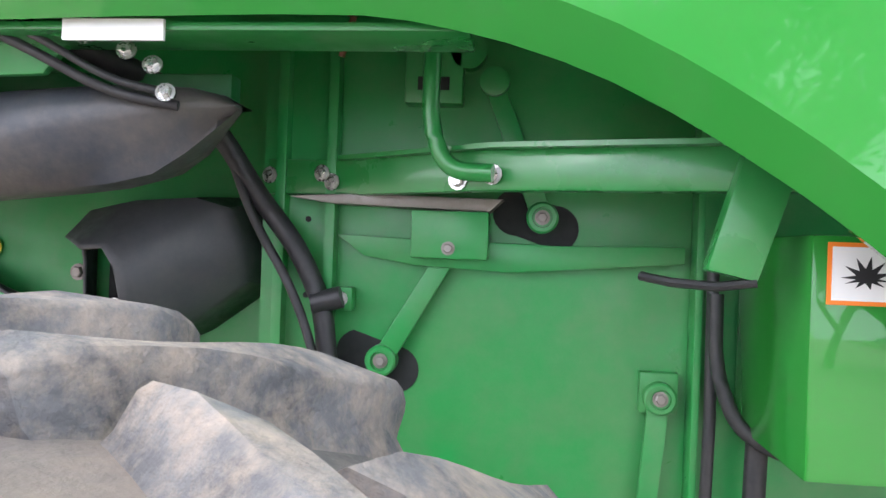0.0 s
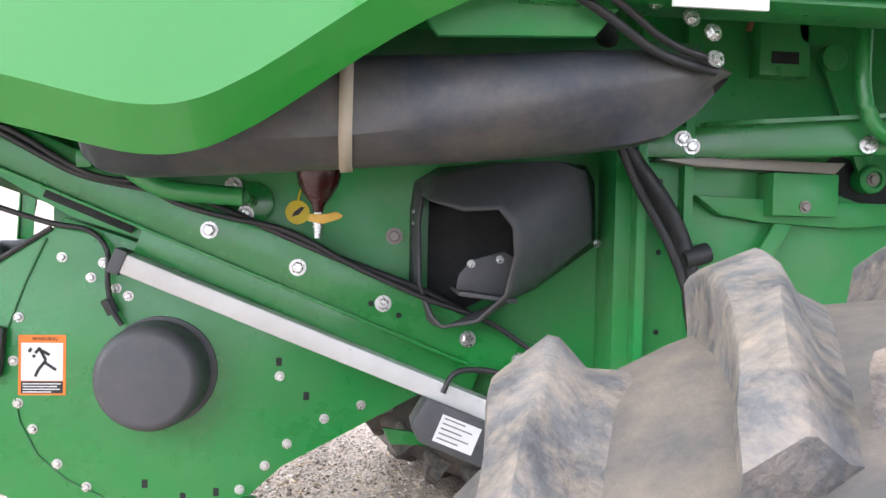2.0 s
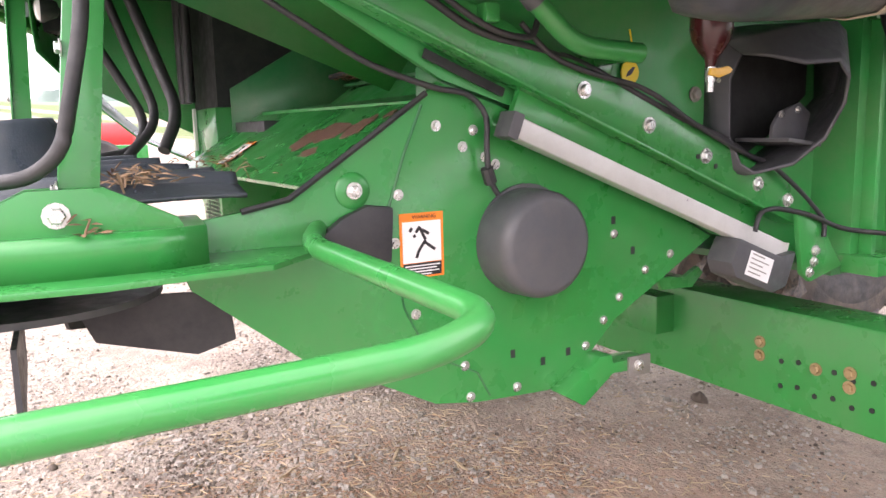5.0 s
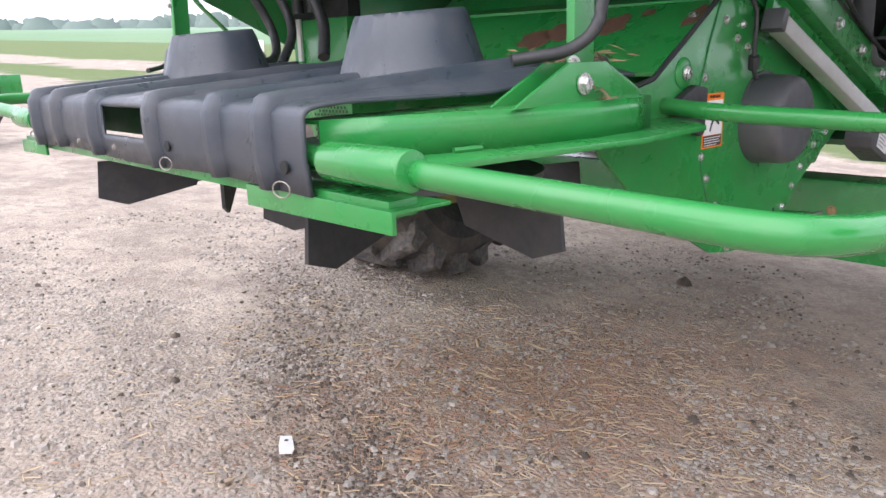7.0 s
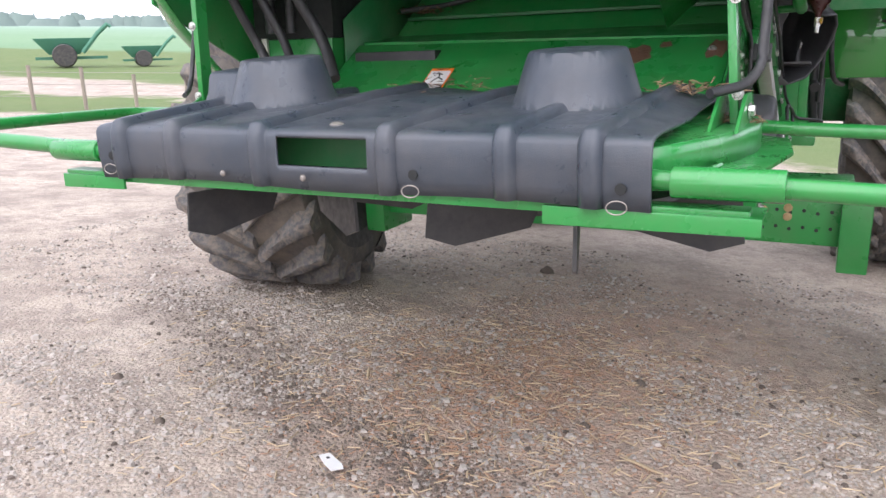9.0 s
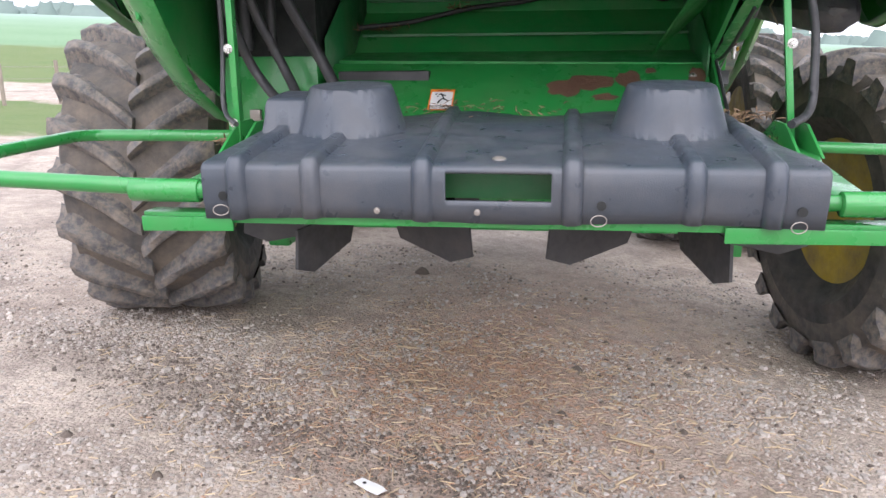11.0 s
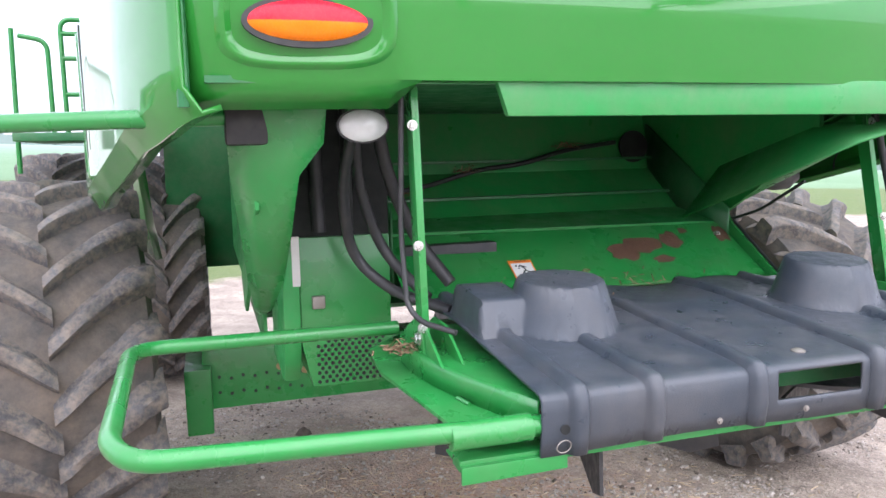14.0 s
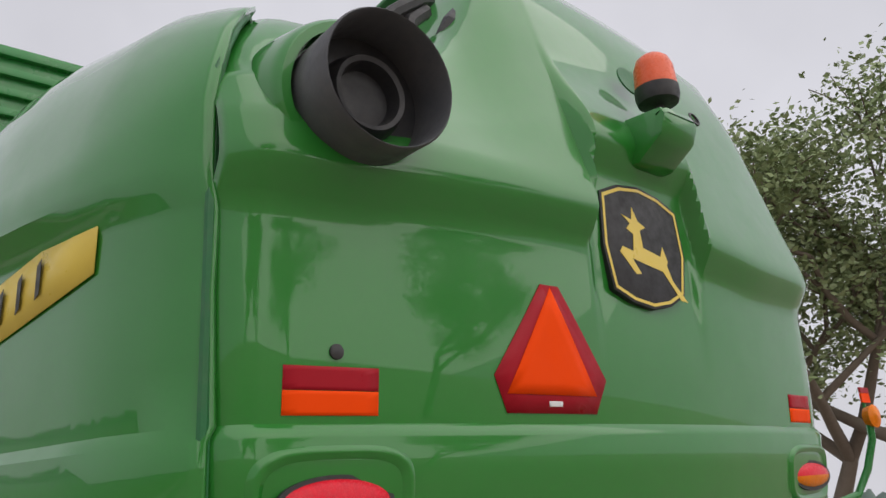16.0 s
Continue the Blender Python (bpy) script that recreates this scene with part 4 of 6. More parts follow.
def idler(x, z, y, link, slot=True, plate=False):
    """A link arm with a bolted eye over a kidney-shaped slot."""
    if slot:
        s = Shape()
        s.prism([(x - 0.05 + 0.045 * math.cos(a) + (0.075 if math.cos(a) > 0 else 0), z + 0.045 * math.sin(a) - (0.02 if math.cos(a) > 0 else -0.01)) for a in (2 * math.pi * k / 24 for k in range(24))], "y", -0.9325, -0.9305)
        part("slot_opening", s, M["mesh_black"], combine, smooth=0)
    if plate:
        s = Shape()
        s.prism([(x - 0.035, z - 0.03), (x + 0.035, z - 0.03), (x + 0.035, z + 0.045), (x - 0.035, z + 0.045)], "y", -0.955, -0.93)
        part("bearing_plate", s, M["dusty"], combine, bevel=0.003)
    d = Vector((link[0] - x, 0, link[1] - z)).normalized()
    e = Vector((-d.z, 0, d.x)) * 0.02
    p, q = Vector((x, 0, z)), Vector((link[0], 0, link[1]))
    s = Shape()
    s.prism([((p - e).x, (p - e).z), ((q - e * 0.9).x, (q - e * 0.9).z), ((q + e * 0.9).x, (q + e * 0.9).z), ((p + e).x, (p + e).z)], "y", y - 0.012, y)
    arm = part("idler_link", s, M["dusty"], combine, bevel=0.003)
    s = Shape()
    s.lathe([(-0.02, 0.030), (0.014, 0.030), (0.018, 0.026), (0.018, 0.019), (0.012, 0.018), (0.012, 0.0)], (x, y - 0.008, z), (0, -1, 0), 24)
    part("idler_eye", s, M["dusty"], arm)
    bolt(arm, (x, y - 0.020, z), r=0.010, mat="dull")


idler(2.958, 1.456, -0.945, (2.86, 1.70))
idler(2.66, 1.172, -0.945, (2.775, 1.37))
idler(3.183, 1.131, -0.955, (3.165, 0.92), slot=False, plate=True)
s = Shape()
s.lathe([(0, 0.028), (0.02, 0.028), (0.022, 0.02), (0.022, 0)], (2.86, -0.95, 1.71), (0, -1, 0), 20)
part("link_pivot", s, M["dusty"], combine)
s = Shape()
s.box((2.69, -0.975, 1.665), (2.80, -0.93, 1.80))
s.lathe([(0, 0.03), (0.045, 0.03)], (2.81, -0.93, 1.765), (0, -1, 0), 20)
part("hinge_box", s, M["dusty"], combine, bevel=0.004)
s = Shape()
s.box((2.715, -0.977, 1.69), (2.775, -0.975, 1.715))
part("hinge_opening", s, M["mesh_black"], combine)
s = Shape()
s.tube([(2.62, -1.1, 1.80), (2.598, -1.1, 1.72)], 0.006, 6)
part("spring_rod", s, M["pinkish"], combine)
for z0, z1 in ((1.265, 1.31), (1.072, 1.115)):
    s = Shape()
    s.box((2.555, -0.965, z0), (2.60, -0.93, z1))
    ob = part("clamp_tab", s, M["dusty"], combine, bevel=0.003)
    bolt(ob, (2.578, -0.965, (z0 + z1) / 2), r=0.010)
    s = Shape()
    s.tube([(2.53, -0.99, (z0 + z1) / 2 - 0.01), (2.585, -0.985, (z0 + z1) / 2 + 0.005)], 0.0215, 14)
    part("hose_clamp", s, M["hose"], combine)

# front edge of the arch: pipes and the box with its sticker
s = Shape()
s.box((3.236, -0.985, 0.86), (3.25, -0.93, 1.8))
part("wall_rib", s, M["dusty"], combine, bevel=0.003)
for x, r in ((3.262, 0.011), (3.345, 0.020)):
    s = Shape()
    s.tube([(x, -1.0, 1.38), (x + 0.003, -1.0, 1.1), (x - 0.002, -1.0, 0.85)], r, 10)
    part("pipe", s, M["hose"], combine, "upright black pipe", smooth=60)
s = Shape()
s.tube(bend([(3.262, -1.03, 1.33), (3.262, -1.035, 1.20), (3.30, -1.05, 1.10), (3.37, -1.07, 1.065), (3.50, -1.1, 1.05)], 0.06, 6), 0.013, 10)
part("corrugated_hose", s, M["hose"], combine, smooth=60)
s = Shape()
s.box((3.318, -1.31, 1.09), (3.75, -0.95, 1.43))
box_ = part("tool_box", s, M["shell"], combine, "bright green sheet-metal box", bevel=0.008)
s = Shape()
s.box((3.338, -1.3122, 1.335), (3.44, -1.311, 1.42), 0)
s.box((3.344, -1.3130, 1.341), (3.434, -1.3122, 1.414), 1)
star = []
for k in range(22):
    a, rr = 2 * math.pi * k / 22, (0.030 if k % 2 else 0.013)
    star.append((3.389 + rr * math.cos(a) * 1.15, 1.372 + rr * math.sin(a) * (1 if math.sin(a) > 0 else 0.5)))
s.prism(star, "y", -1.3136, -1.3130, 2)
part("explosion_sticker", s, [M["orange_label"], M["white"], M["ink"]], box_, "orange-framed hazard sticker", smooth=0)

# inner liner and lip below the shield, with a white sticker
s = Shape()
s.box((2.10, -1.435, 1.668), (2.85, -1.33, 1.680))
part("shield_lip", s, M["green"], combine, "straight green lip along the arch", bevel=0.003)
s = Shape()
s.box((2.305, -1.4455, 1.652), (2.447, -1.439, 1.680))
part("arch_sticker", s, M["white"], combine, "peeling pale sticker", smooth=0)
s = Shape()
s.prism([(1.83, 1.84), (2.40, 1.84), (2.22, 1.625), (1.98, 1.615)], "y", -1.36, -1.345)
part("inner_liner", s, M["dusty"], combine, "dusty olive-green inner panel", bevel=0.004)
s = Shape()
s.box((1.35, -1.22, 1.60), (2.45, -1.18, 1.66))
s.box((1.30, -1.40, 1.86), (3.40, -0.93, 1.875))
part("inner_frame", s, M["dark_green"], combine, bevel=0.003)

# ---- black plastic tank with strap ----
TANK_LOW = [(1.44, 1.455), (1.455, 1.425), (1.48, 1.405), (1.52, 1.398), (1.62, 1.403), (1.85, 1.422), (2.03, 1.438), (2.2, 1.455), (2.34, 1.474), (2.39, 1.50), (2.44, 1.55), (2.48, 1.592)]
TANK_EDGE = [(1.44, 1.472), (1.46, 1.455), (1.48, 1.443), (1.55, 1.436), (1.85, 1.463), (2.06, 1.492), (2.23, 1.540), (2.40, 1.577), (2.48, 1.597)]
TANK_TOP = [(1.44, 1.49), (1.455, 1.53), (1.48, 1.555), (1.53, 1.575), (1.75, 1.590), (2.06, 1.606), (2.32, 1.628), (2.44, 1.626), (2.48, 1.604)]
TANK_OUT = [(1.44, 1.29), (1.455, 1.325), (1.48, 1.348), (1.53, 1.36), (2.2, 1.362), (2.40, 1.335), (2.48, 1.275)]


def tank_ring(x, grow=0.0):
    """Rounded above, with a moulded edge low on the outer side and a slanting underside."""
    lo, ed, hi, out = lerp(TANK_LOW, x) - grow, lerp(TANK_EDGE, x), lerp(TANK_TOP, x) + grow, -lerp(TANK_OUT, x) - grow
    inn = -1.26 + (-1.26 - out) * 1.2
    pts = [(inn, (lo + hi) / 2), (inn * 0.7 - 1.26 * 0.3, lo + 0.1 * (hi - lo)), (-1.26 + 0.1 * (inn + 1.26), lo), (out * 0.45 - 1.26 * 0.55, lo + 0.05 * (ed - lo)), (out + 0.028, lo + 0.55 * (ed - lo)), (out, ed), (out - 0.001, ed + 0.25 * (hi - ed))]
    pts += [(out + 0.075 * (1 - math.cos(a)), ed + (hi - ed) * (0.35 + 0.65 * math.sin(a))) for a in (0.2, 0.55, 0.9, 1.25, 1.57)]
    pts += [(-1.26 + 0.35 * (inn + 1.26), hi), (inn * 0.7 - 1.26 * 0.3, hi - 0.1 * (hi - lo))]
    return [(x, y, z) for y, z in pts + pts[:1]]


s = Shape()
rows = [tank_ring(x) for x in (1.44, 1.443, 1.447, 1.451, 1.455, 1.461, 1.467, 1.473, 1.48, 1.49, 1.50, 1.515, 1.53, 1.58, 1.7, 1.85, 1.95, 2.05, 2.15, 2.23, 2.30, 2.36, 2.41, 2.45, 2.475, 2.48)]
s.grid(rows)
s.add(rows[0][:-1], [tuple(range(len(rows[0]) - 1))])
s.add(rows[-1][:-1], [tuple(range(len(rows[0]) - 2, -1, -1))])
tank = part("side_tank", s, M["tank"], combine, "long dusty black plastic tank", smooth=52)
s = Shape()
s.grid([tank_ring(1.838, 0.004), tank_ring(1.858, 0.004)])
part("tank_strap", s, M["strap"], tank, "pale fabric strap", solid=0.003, smooth=60)
for at in ((2.397, -1.375, 1.636), (2.36, -1.38, 1.655), (2.41, -1.36, 1.60), (2.28, -1.385, 1.70), (2.30, -1.385, 1.675)):
    bolt(combine, at, axis=(0.2, -1, 0.3), r=0.010)

# ---- black air-intake scoop, open towards the rear ----
LIP = [(2.00, -0.90, 1.395), (2.01, -0.965, 1.385), (2.07, -1.015, 1.366), (2.135, -1.05, 1.370), (2.163, -1.056, 1.335), (2.17, -1.045, 1.28), (2.16, -1.008, 1.20), (2.11, -0.965, 1.142), (2.045, -0.91, 1.123), (2.025, -0.888, 1.145), (2.0, -0.875, 1.21), (1.995, -0.875, 1.34)]
BODY = [(1.993, -0.86, 1.425), (2.04, -0.93, 1.440), (2.15, -0.955, 1.462), (2.27, -0.948, 1.472), (2.335, -0.93, 1.455), (2.355, -0.912, 1.38), (2.36, -0.898, 1.31), (2.22, -0.92, 1.205), (2.06, -0.865, 1.118), (2.012, -0.855, 1.125), (1.99, -0.845, 1.19), (1.988, -0.845, 1.36)]
SEAT = [(1.99, -0.812, 1.43), (2.04, -0.812, 1.462), (2.15, -0.812, 1.475), (2.30, -0.812, 1.482), (2.372, -0.812, 1.476), (2.392, -0.812, 1.44), (2.398, -0.812, 1.30), (2.26, -0.812, 1.20), (2.08, -0.812, 1.115), (2.01, -0.812, 1.12), (1.984, -0.812, 1.18), (1.982, -0.812, 1.37)]


def blend_ring(a, b, k):
    return [tuple(Vector(p).lerp(Vector(q), k)) for p, q in zip(a, b)]


s = Shape()
s.grid([r + r[:1] for r in (LIP, blend_ring(LIP, BODY, 0.08), blend_ring(LIP, BODY, 0.5), blend_ring(LIP, BODY, 0.94), BODY, blend_ring(BODY, SEAT, 0.12), SEAT)])
scoop = part("intake_scoop", s, M["black"], combine, "dusty black plastic intake scoop", solid=0.007, smooth=44)
bolt(scoop, (2.395, -0.84, 1.305), axis=(0.3, -1, 0), r=0.007)
for z in (1.34, 1.365):
    bolt(scoop, (1.985, -0.85, z), axis=(-1, -0.3, 0), r=0.004)
s = Shape()
s.prism([(2.07, 1.205), (2.19, 1.190), (2.21, 1.26), (2.17, 1.285), (2.10, 1.265), (2.075, 1.235)], "y", -0.935, -0.925)
s.prism([(2.07, 1.195), (2.19, 1.180), (2.19, 1.190), (2.07, 1.205)], "y", -0.98, -0.83)
vane = part("scoop_vane", s, M["black"], scoop, bevel=0.003)
for x, z in ((2.10, 1.258), (2.16, 1.268)):
    bolt(vane, (x, -0.935, z), r=0.006)
# black plate standing in for the shade within the scoop
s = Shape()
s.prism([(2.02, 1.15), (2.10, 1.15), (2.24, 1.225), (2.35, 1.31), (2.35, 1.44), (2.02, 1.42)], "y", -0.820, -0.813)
part("scoop_shade_plate", s, M["mesh_black"], scoop)
bolt(combine, (1.945, -0.815, 1.31), r=0.013, mat="dull")

# ---- sediment bottle with valve, yellow tag and lever ----
s = Shape()
s.lathe([(0.0, 0.009), (0.015, 0.013), (0.032, 0.026), (0.052, 0.038), (0.075, 0.043), (0.12, 0.043), (0.13, 0.03)], (1.789, -0.996, 1.355), (0, 0, 1), 24)
bottle = part("fluid_bottle", s, M["bottle"], combine, "dark red fluid bottle with yellow valve")
s = Shape()
s.lathe([(0, 0.007), (0.02, 0.007), (0.02, 0.010), (0.05, 0.010)], (1.789, -0.996, 1.305), (0, 0, 1), 10)
part("drain_tube", s, M["steel"], bottle)
s = Shape()
s.prism([(1.77, 1.338), (1.80, 1.333), (1.832, 1.343), (1.838, 1.35), (1.825, 1.357), (1.80, 1.352), (1.775, 1.352)], "y", -1.012, -1.004)
part("valve_handle", s, M["valve"], bottle, "yellow valve handle", bevel=0.002)
s = Shape()
s.lathe([(0, 0.0), (0, 0.026), (0.003, 0.026), (0.003, 0)], (1.735, -0.818, 1.357), (0, -1, 0), 24)
tag = part("tag", s, M["tag"], combine, "round yellow hanging tag")
s = Shape()
s.prism([(1.722, 1.347), (1.738, 1.352), (1.75, 1.368), (1.742, 1.369), (1.728, 1.358)], "y", -0.8216, -0.821)
part("tag_mark", s, M["ink"], tag, smooth=0)
s = Shape()
s.tube([(1.735, -0.818, 1.383), (1.742, -0.82, 1.41), (1.738, -0.815, 1.45)], 0.0022, 6)
part("tag_cord", s, M["tag"], tag)
s = Shape()
s.tube([(1.64, -0.95, 1.383), (1.64, -0.82, 1.378)], 0.012, 8)
s.tube(bend([(1.32, -0.95, 1.525), (1.38, -0.95, 1.470), (1.475, -0.95, 1.392), (1.64, -0.95, 1.383)], 0.05, 6), 0.020, 10)
lever = part("lock_lever", s, M["green"], combine, "green lever with black grip", smooth=60)
s = Shape()
s.tube([(1.30, -0.95, 1.543), (1.31, -0.95, 1.534), (1.385, -0.95, 1.466)], [0.015, 0.021, 0.022], 12)
part("grip", s, M["black"], lever, "black rubber grip", smooth=60)
s = Shape()
s.lathe([(0, 0.045), (0.01, 0.045), (0.012, 0.04), (0.012, 0)], (1.64, -0.812, 1.375), (0, -1, 0), 24)
part("lever_pivot", s, M["green"], combine)
for x, z in ((1.60, 1.41), (1.625, 1.350), (1.43, 1.53)):
    bolt(combine, (x, -0.824, z), r=0.013)


# ---- rear hood fittings ----
def on_hood(y, z, lift=0.0):
    return (hood_x(y, z) - lift, y, z)


def hood_patch(name, outline, mat, lift, parent, label="", thick=0.0012):
    """A flat film that follows the hood; the outline is (y, z)."""
    n = len(outline)
    cy, cz = sum(p[0] for p in outline) / n, sum(p[1] for p in outline) / n
    rings = []
    for k in (1.0, 0.66, 0.33):
        rings.append([(cy + (y - cy) * k, cz + (z - cz) * k) for y, z in outline])
    s = Shape()
    v = [(hood_x(y, z) - 0.006 - lift, y, z) for ring in rings for y, z in ring] + [(hood_x(cy, cz) - 0.006 - lift, cy, cz)]
    f = [(i * n + k, i * n + (k + 1) % n, (i + 1) * n + (k + 1) % n, (i + 1) * n + k) for i in range(2) for k in range(n)]
    f += [(2 * n + k, 2 * n + (k + 1) % n, 3 * n) for k in range(n)]
    s.add(v, f)
    return part(name, s, mat, parent, label, smooth=60, solid=thick)


def dense(pts, n=4):
    out = []
    for (a, b), (c, d) in zip(pts, pts[1:] + pts[:1]):
        out += [(a + (c - a) * k / n, b + (d - b) * k / n) for k in range(n)]
    return out


SMV = [(0.262, 2.399), (0.192, 2.399), (0.021, 2.149), (0.068, 2.057), (0.402, 2.057), (0.442, 2.149)]
smv = hood_patch("slow_vehicle_emblem", dense(SMV), M["red"], 0.002, hood, "orange triangle with dark red border")
hood_patch("emblem_triangle", dense([(0.227, 2.392), (0.066, 2.104), (0.402, 2.104)]), M["smv"], 0.0045, smv)
hood_patch("emblem_mark", dense([(0.255, 2.088), (0.205, 2.088), (0.205, 2.074), (0.255, 2.074)], 1), M["white"], 0.0045, smv)
for y0, y1 in ((0.776, 1.002), (-1.11, -1.31)):
    a, b = max(y0, y1), min(y0, y1)
    hood_patch("reflector_upper", dense([(a, 2.15), (b, 2.15), (b, 2.100), (a, 2.100)]), M["red"], 0.001, hood, "dark red reflective tape")
    hood_patch("reflector_lower", dense([(a, 2.099), (b, 2.099), (b, 2.048), (a, 2.048)]), M["smv"], 0.001, hood, "fluorescent orange tape")
s = Shape()
s.lathe([(0, 0.017), (0.006, 0.017), (0.009, 0.012), (0.009, 0)], on_hood(0.881, 2.182, 0.004), (-1, 0, 0), 20)
part("hood_plug", s, M["hose"], hood, "round black plug")

# badge: black plaque with yellow rim and a plain yellow mark
BADGE = [(-0.04, 2.735), (-0.13, 2.772), (-0.235, 2.785), (-0.34, 2.768), (-0.432, 2.730), (-0.444, 2.57), (-0.41, 2.436), (-0.33, 2.395), (-0.238, 2.376), (-0.14, 2.388), (-0.052, 2.420), (-0.026, 2.56)]


def grown(pts, k):
    cy, cz = -0.237, 2.575
    return [(cy + (y - cy) * k, cz + (z - cz) * k) for y, z in pts]


def flat_plate(name, pts, x, thick, mat, parent, label="", bevel=0.0):
    s = Shape()
    s.prism(pts, "x", x - thick, x)
    return part(name, s, mat, parent, label, bevel=bevel)


BX = hood_x(-0.235, 2.575) - 0.018
badge = flat_plate("badge", grown(BADGE, 1.0), BX + 0.03, 0.032, M["ink"], hood, "black shield badge with yellow rim and mark", bevel=0.003)
s = Shape()
o1, o2 = grown(BADGE, 0.955), grown(BADGE, 0.905)
n = len(o1)
s.add([(BX - 0.0028, y, z) for y, z in o1] + [(BX - 0.0028, y, z) for y, z in o2], [(k, (k + 1) % n, n + (k + 1) % n, n + k) for k in range(n)])
part("badge_rim", s, M["decal"], badge, solid=0.001, smooth=0)
s = Shape()
mark = [(1150, 297), (1158, 322), (1172, 331), (1160, 340), (1162, 372), (1195, 382), (1202, 362), (1209, 388), (1206, 398), (1214, 425), (1240, 462), (1226, 460), (1196, 410), (1165, 403), (1138, 396), (1152, 422), (1142, 424), (1116, 388), (1122, 377), (1142, 382), (1146, 350), (1134, 341), (1142, 330), (1128, 316), (1146, 322)]
s.prism([(-0.04 - (a - 1092) * 0.00258, 2.762 - (b - 265) * 0.00176) for a, b in mark], "x", BX - 0.0035, BX - 0.0022)
part("badge_mark", s, M["decal"], badge, smooth=0)

# exhaust
s = Shape()
axis = Vector((-1, 0.03, -0.06))
base = Vector((0.45, 0.84, 2.775))
s.lathe([(-0.08, 0.240), (0.03, 0.218), (0.052, 0.210), (0.062, 0.200), (0.062, 0.178), (0.0, 0.172)], base, axis, 48)
part("exhaust_collar", s, M["shell"], hood, "raised green ring")
s = Shape()
s.lathe([(-0.05, 0.166), (0.03, 0.167), (0.20, 0.168), (0.205, 0.164), (0.20, 0.160), (0.03, 0.155), (-0.04, 0.152)], base, axis, 48)
ex = part("exhaust_shroud", s, M["black"], hood, "wide black exhaust shroud", smooth=50)
s = Shape()
s.lathe([(-0.04, 0.152), (0.065, 0.156), (0.065, 0.108), (0.10, 0.100), (0.115, 0.092), (0.11, 0.080), (0.07, 0.070)], base, axis, 40)
part("exhaust_cone", s, M["hose"], ex, smooth=50)
s = Shape()
s.lathe([(0.068, 0.078), (0.07, 0.0)], base, axis, 30)
part("exhaust_screen", s, M["dull"], ex, "perforated metal screen")

# beacon on its bracket
s = Shape()
s.prism([(0.46, 2.84), (0.36, 2.835), (0.26, 2.90), (0.235, 2.965), (0.25, 3.0), (0.46, 3.015)], "y", -0.375, -0.185)
part("beacon_bracket", s, M["shell"], hood, "moulded green bracket", bevel=0.03)
BEACON = (0.315, -0.285, 2.995)
s = Shape()
s.lathe([(0, 0.026), (0.012, 0.024), (0.014, 0.017), (0.05, 0.016), (0.055, 0.045), (0.062, 0.066), (0.085, 0.073), (0.115, 0.073)], BEACON, (0, 0, 1), 28)
beacon = part("beacon_base", s, M["hose"], hood, "rotating warning beacon")
s = Shape()
s.lathe([(0.115, 0.070), (0.19, 0.066), (0.222, 0.055), (0.24, 0.034), (0.246, 0.0)], BEACON, (0, 0, 1), 28)
part("beacon_dome", s, M["beacon"], beacon, "orange beacon dome", smooth=50)
s = Shape()
s.lathe([(0, 0.062), (0.006, 0.062), (0.006, 0.05)], (0.475, -0.37, 3.245), (-1, 0, 0.25), 28)
part("beacon_recess", s, M["dark_green"], hood)
s = Shape()
s.lathe([(0, 0.035), (0.01, 0.034), (0.012, 0.024), (0.004, 0.022)], on_hood(-0.93, 3.29, 0.0), (-1, 0, 0.3), 20)
part("hood_grommet", s, M["hose"], hood)
# dark linkage above the exhaust
s = Shape()
for pts in ([(0.75, 0.60, 3.20), (0.70, 0.50, 3.33), (0.70, 0.40, 3.42), (0.72, 0.34, 3.46)], [(0.70, 0.46, 3.22), (0.70, 0.44, 3.32), (0.72, 0.36, 3.40)], [(0.72, 0.30, 3.30), (0.70, 0.27, 3.38), (0.72, 0.22, 3.44)]):
    s.tube(pts, 0.028, 8)
part("hood_linkage", s, M["hose"], combine, "black hinge linkage above the hood")


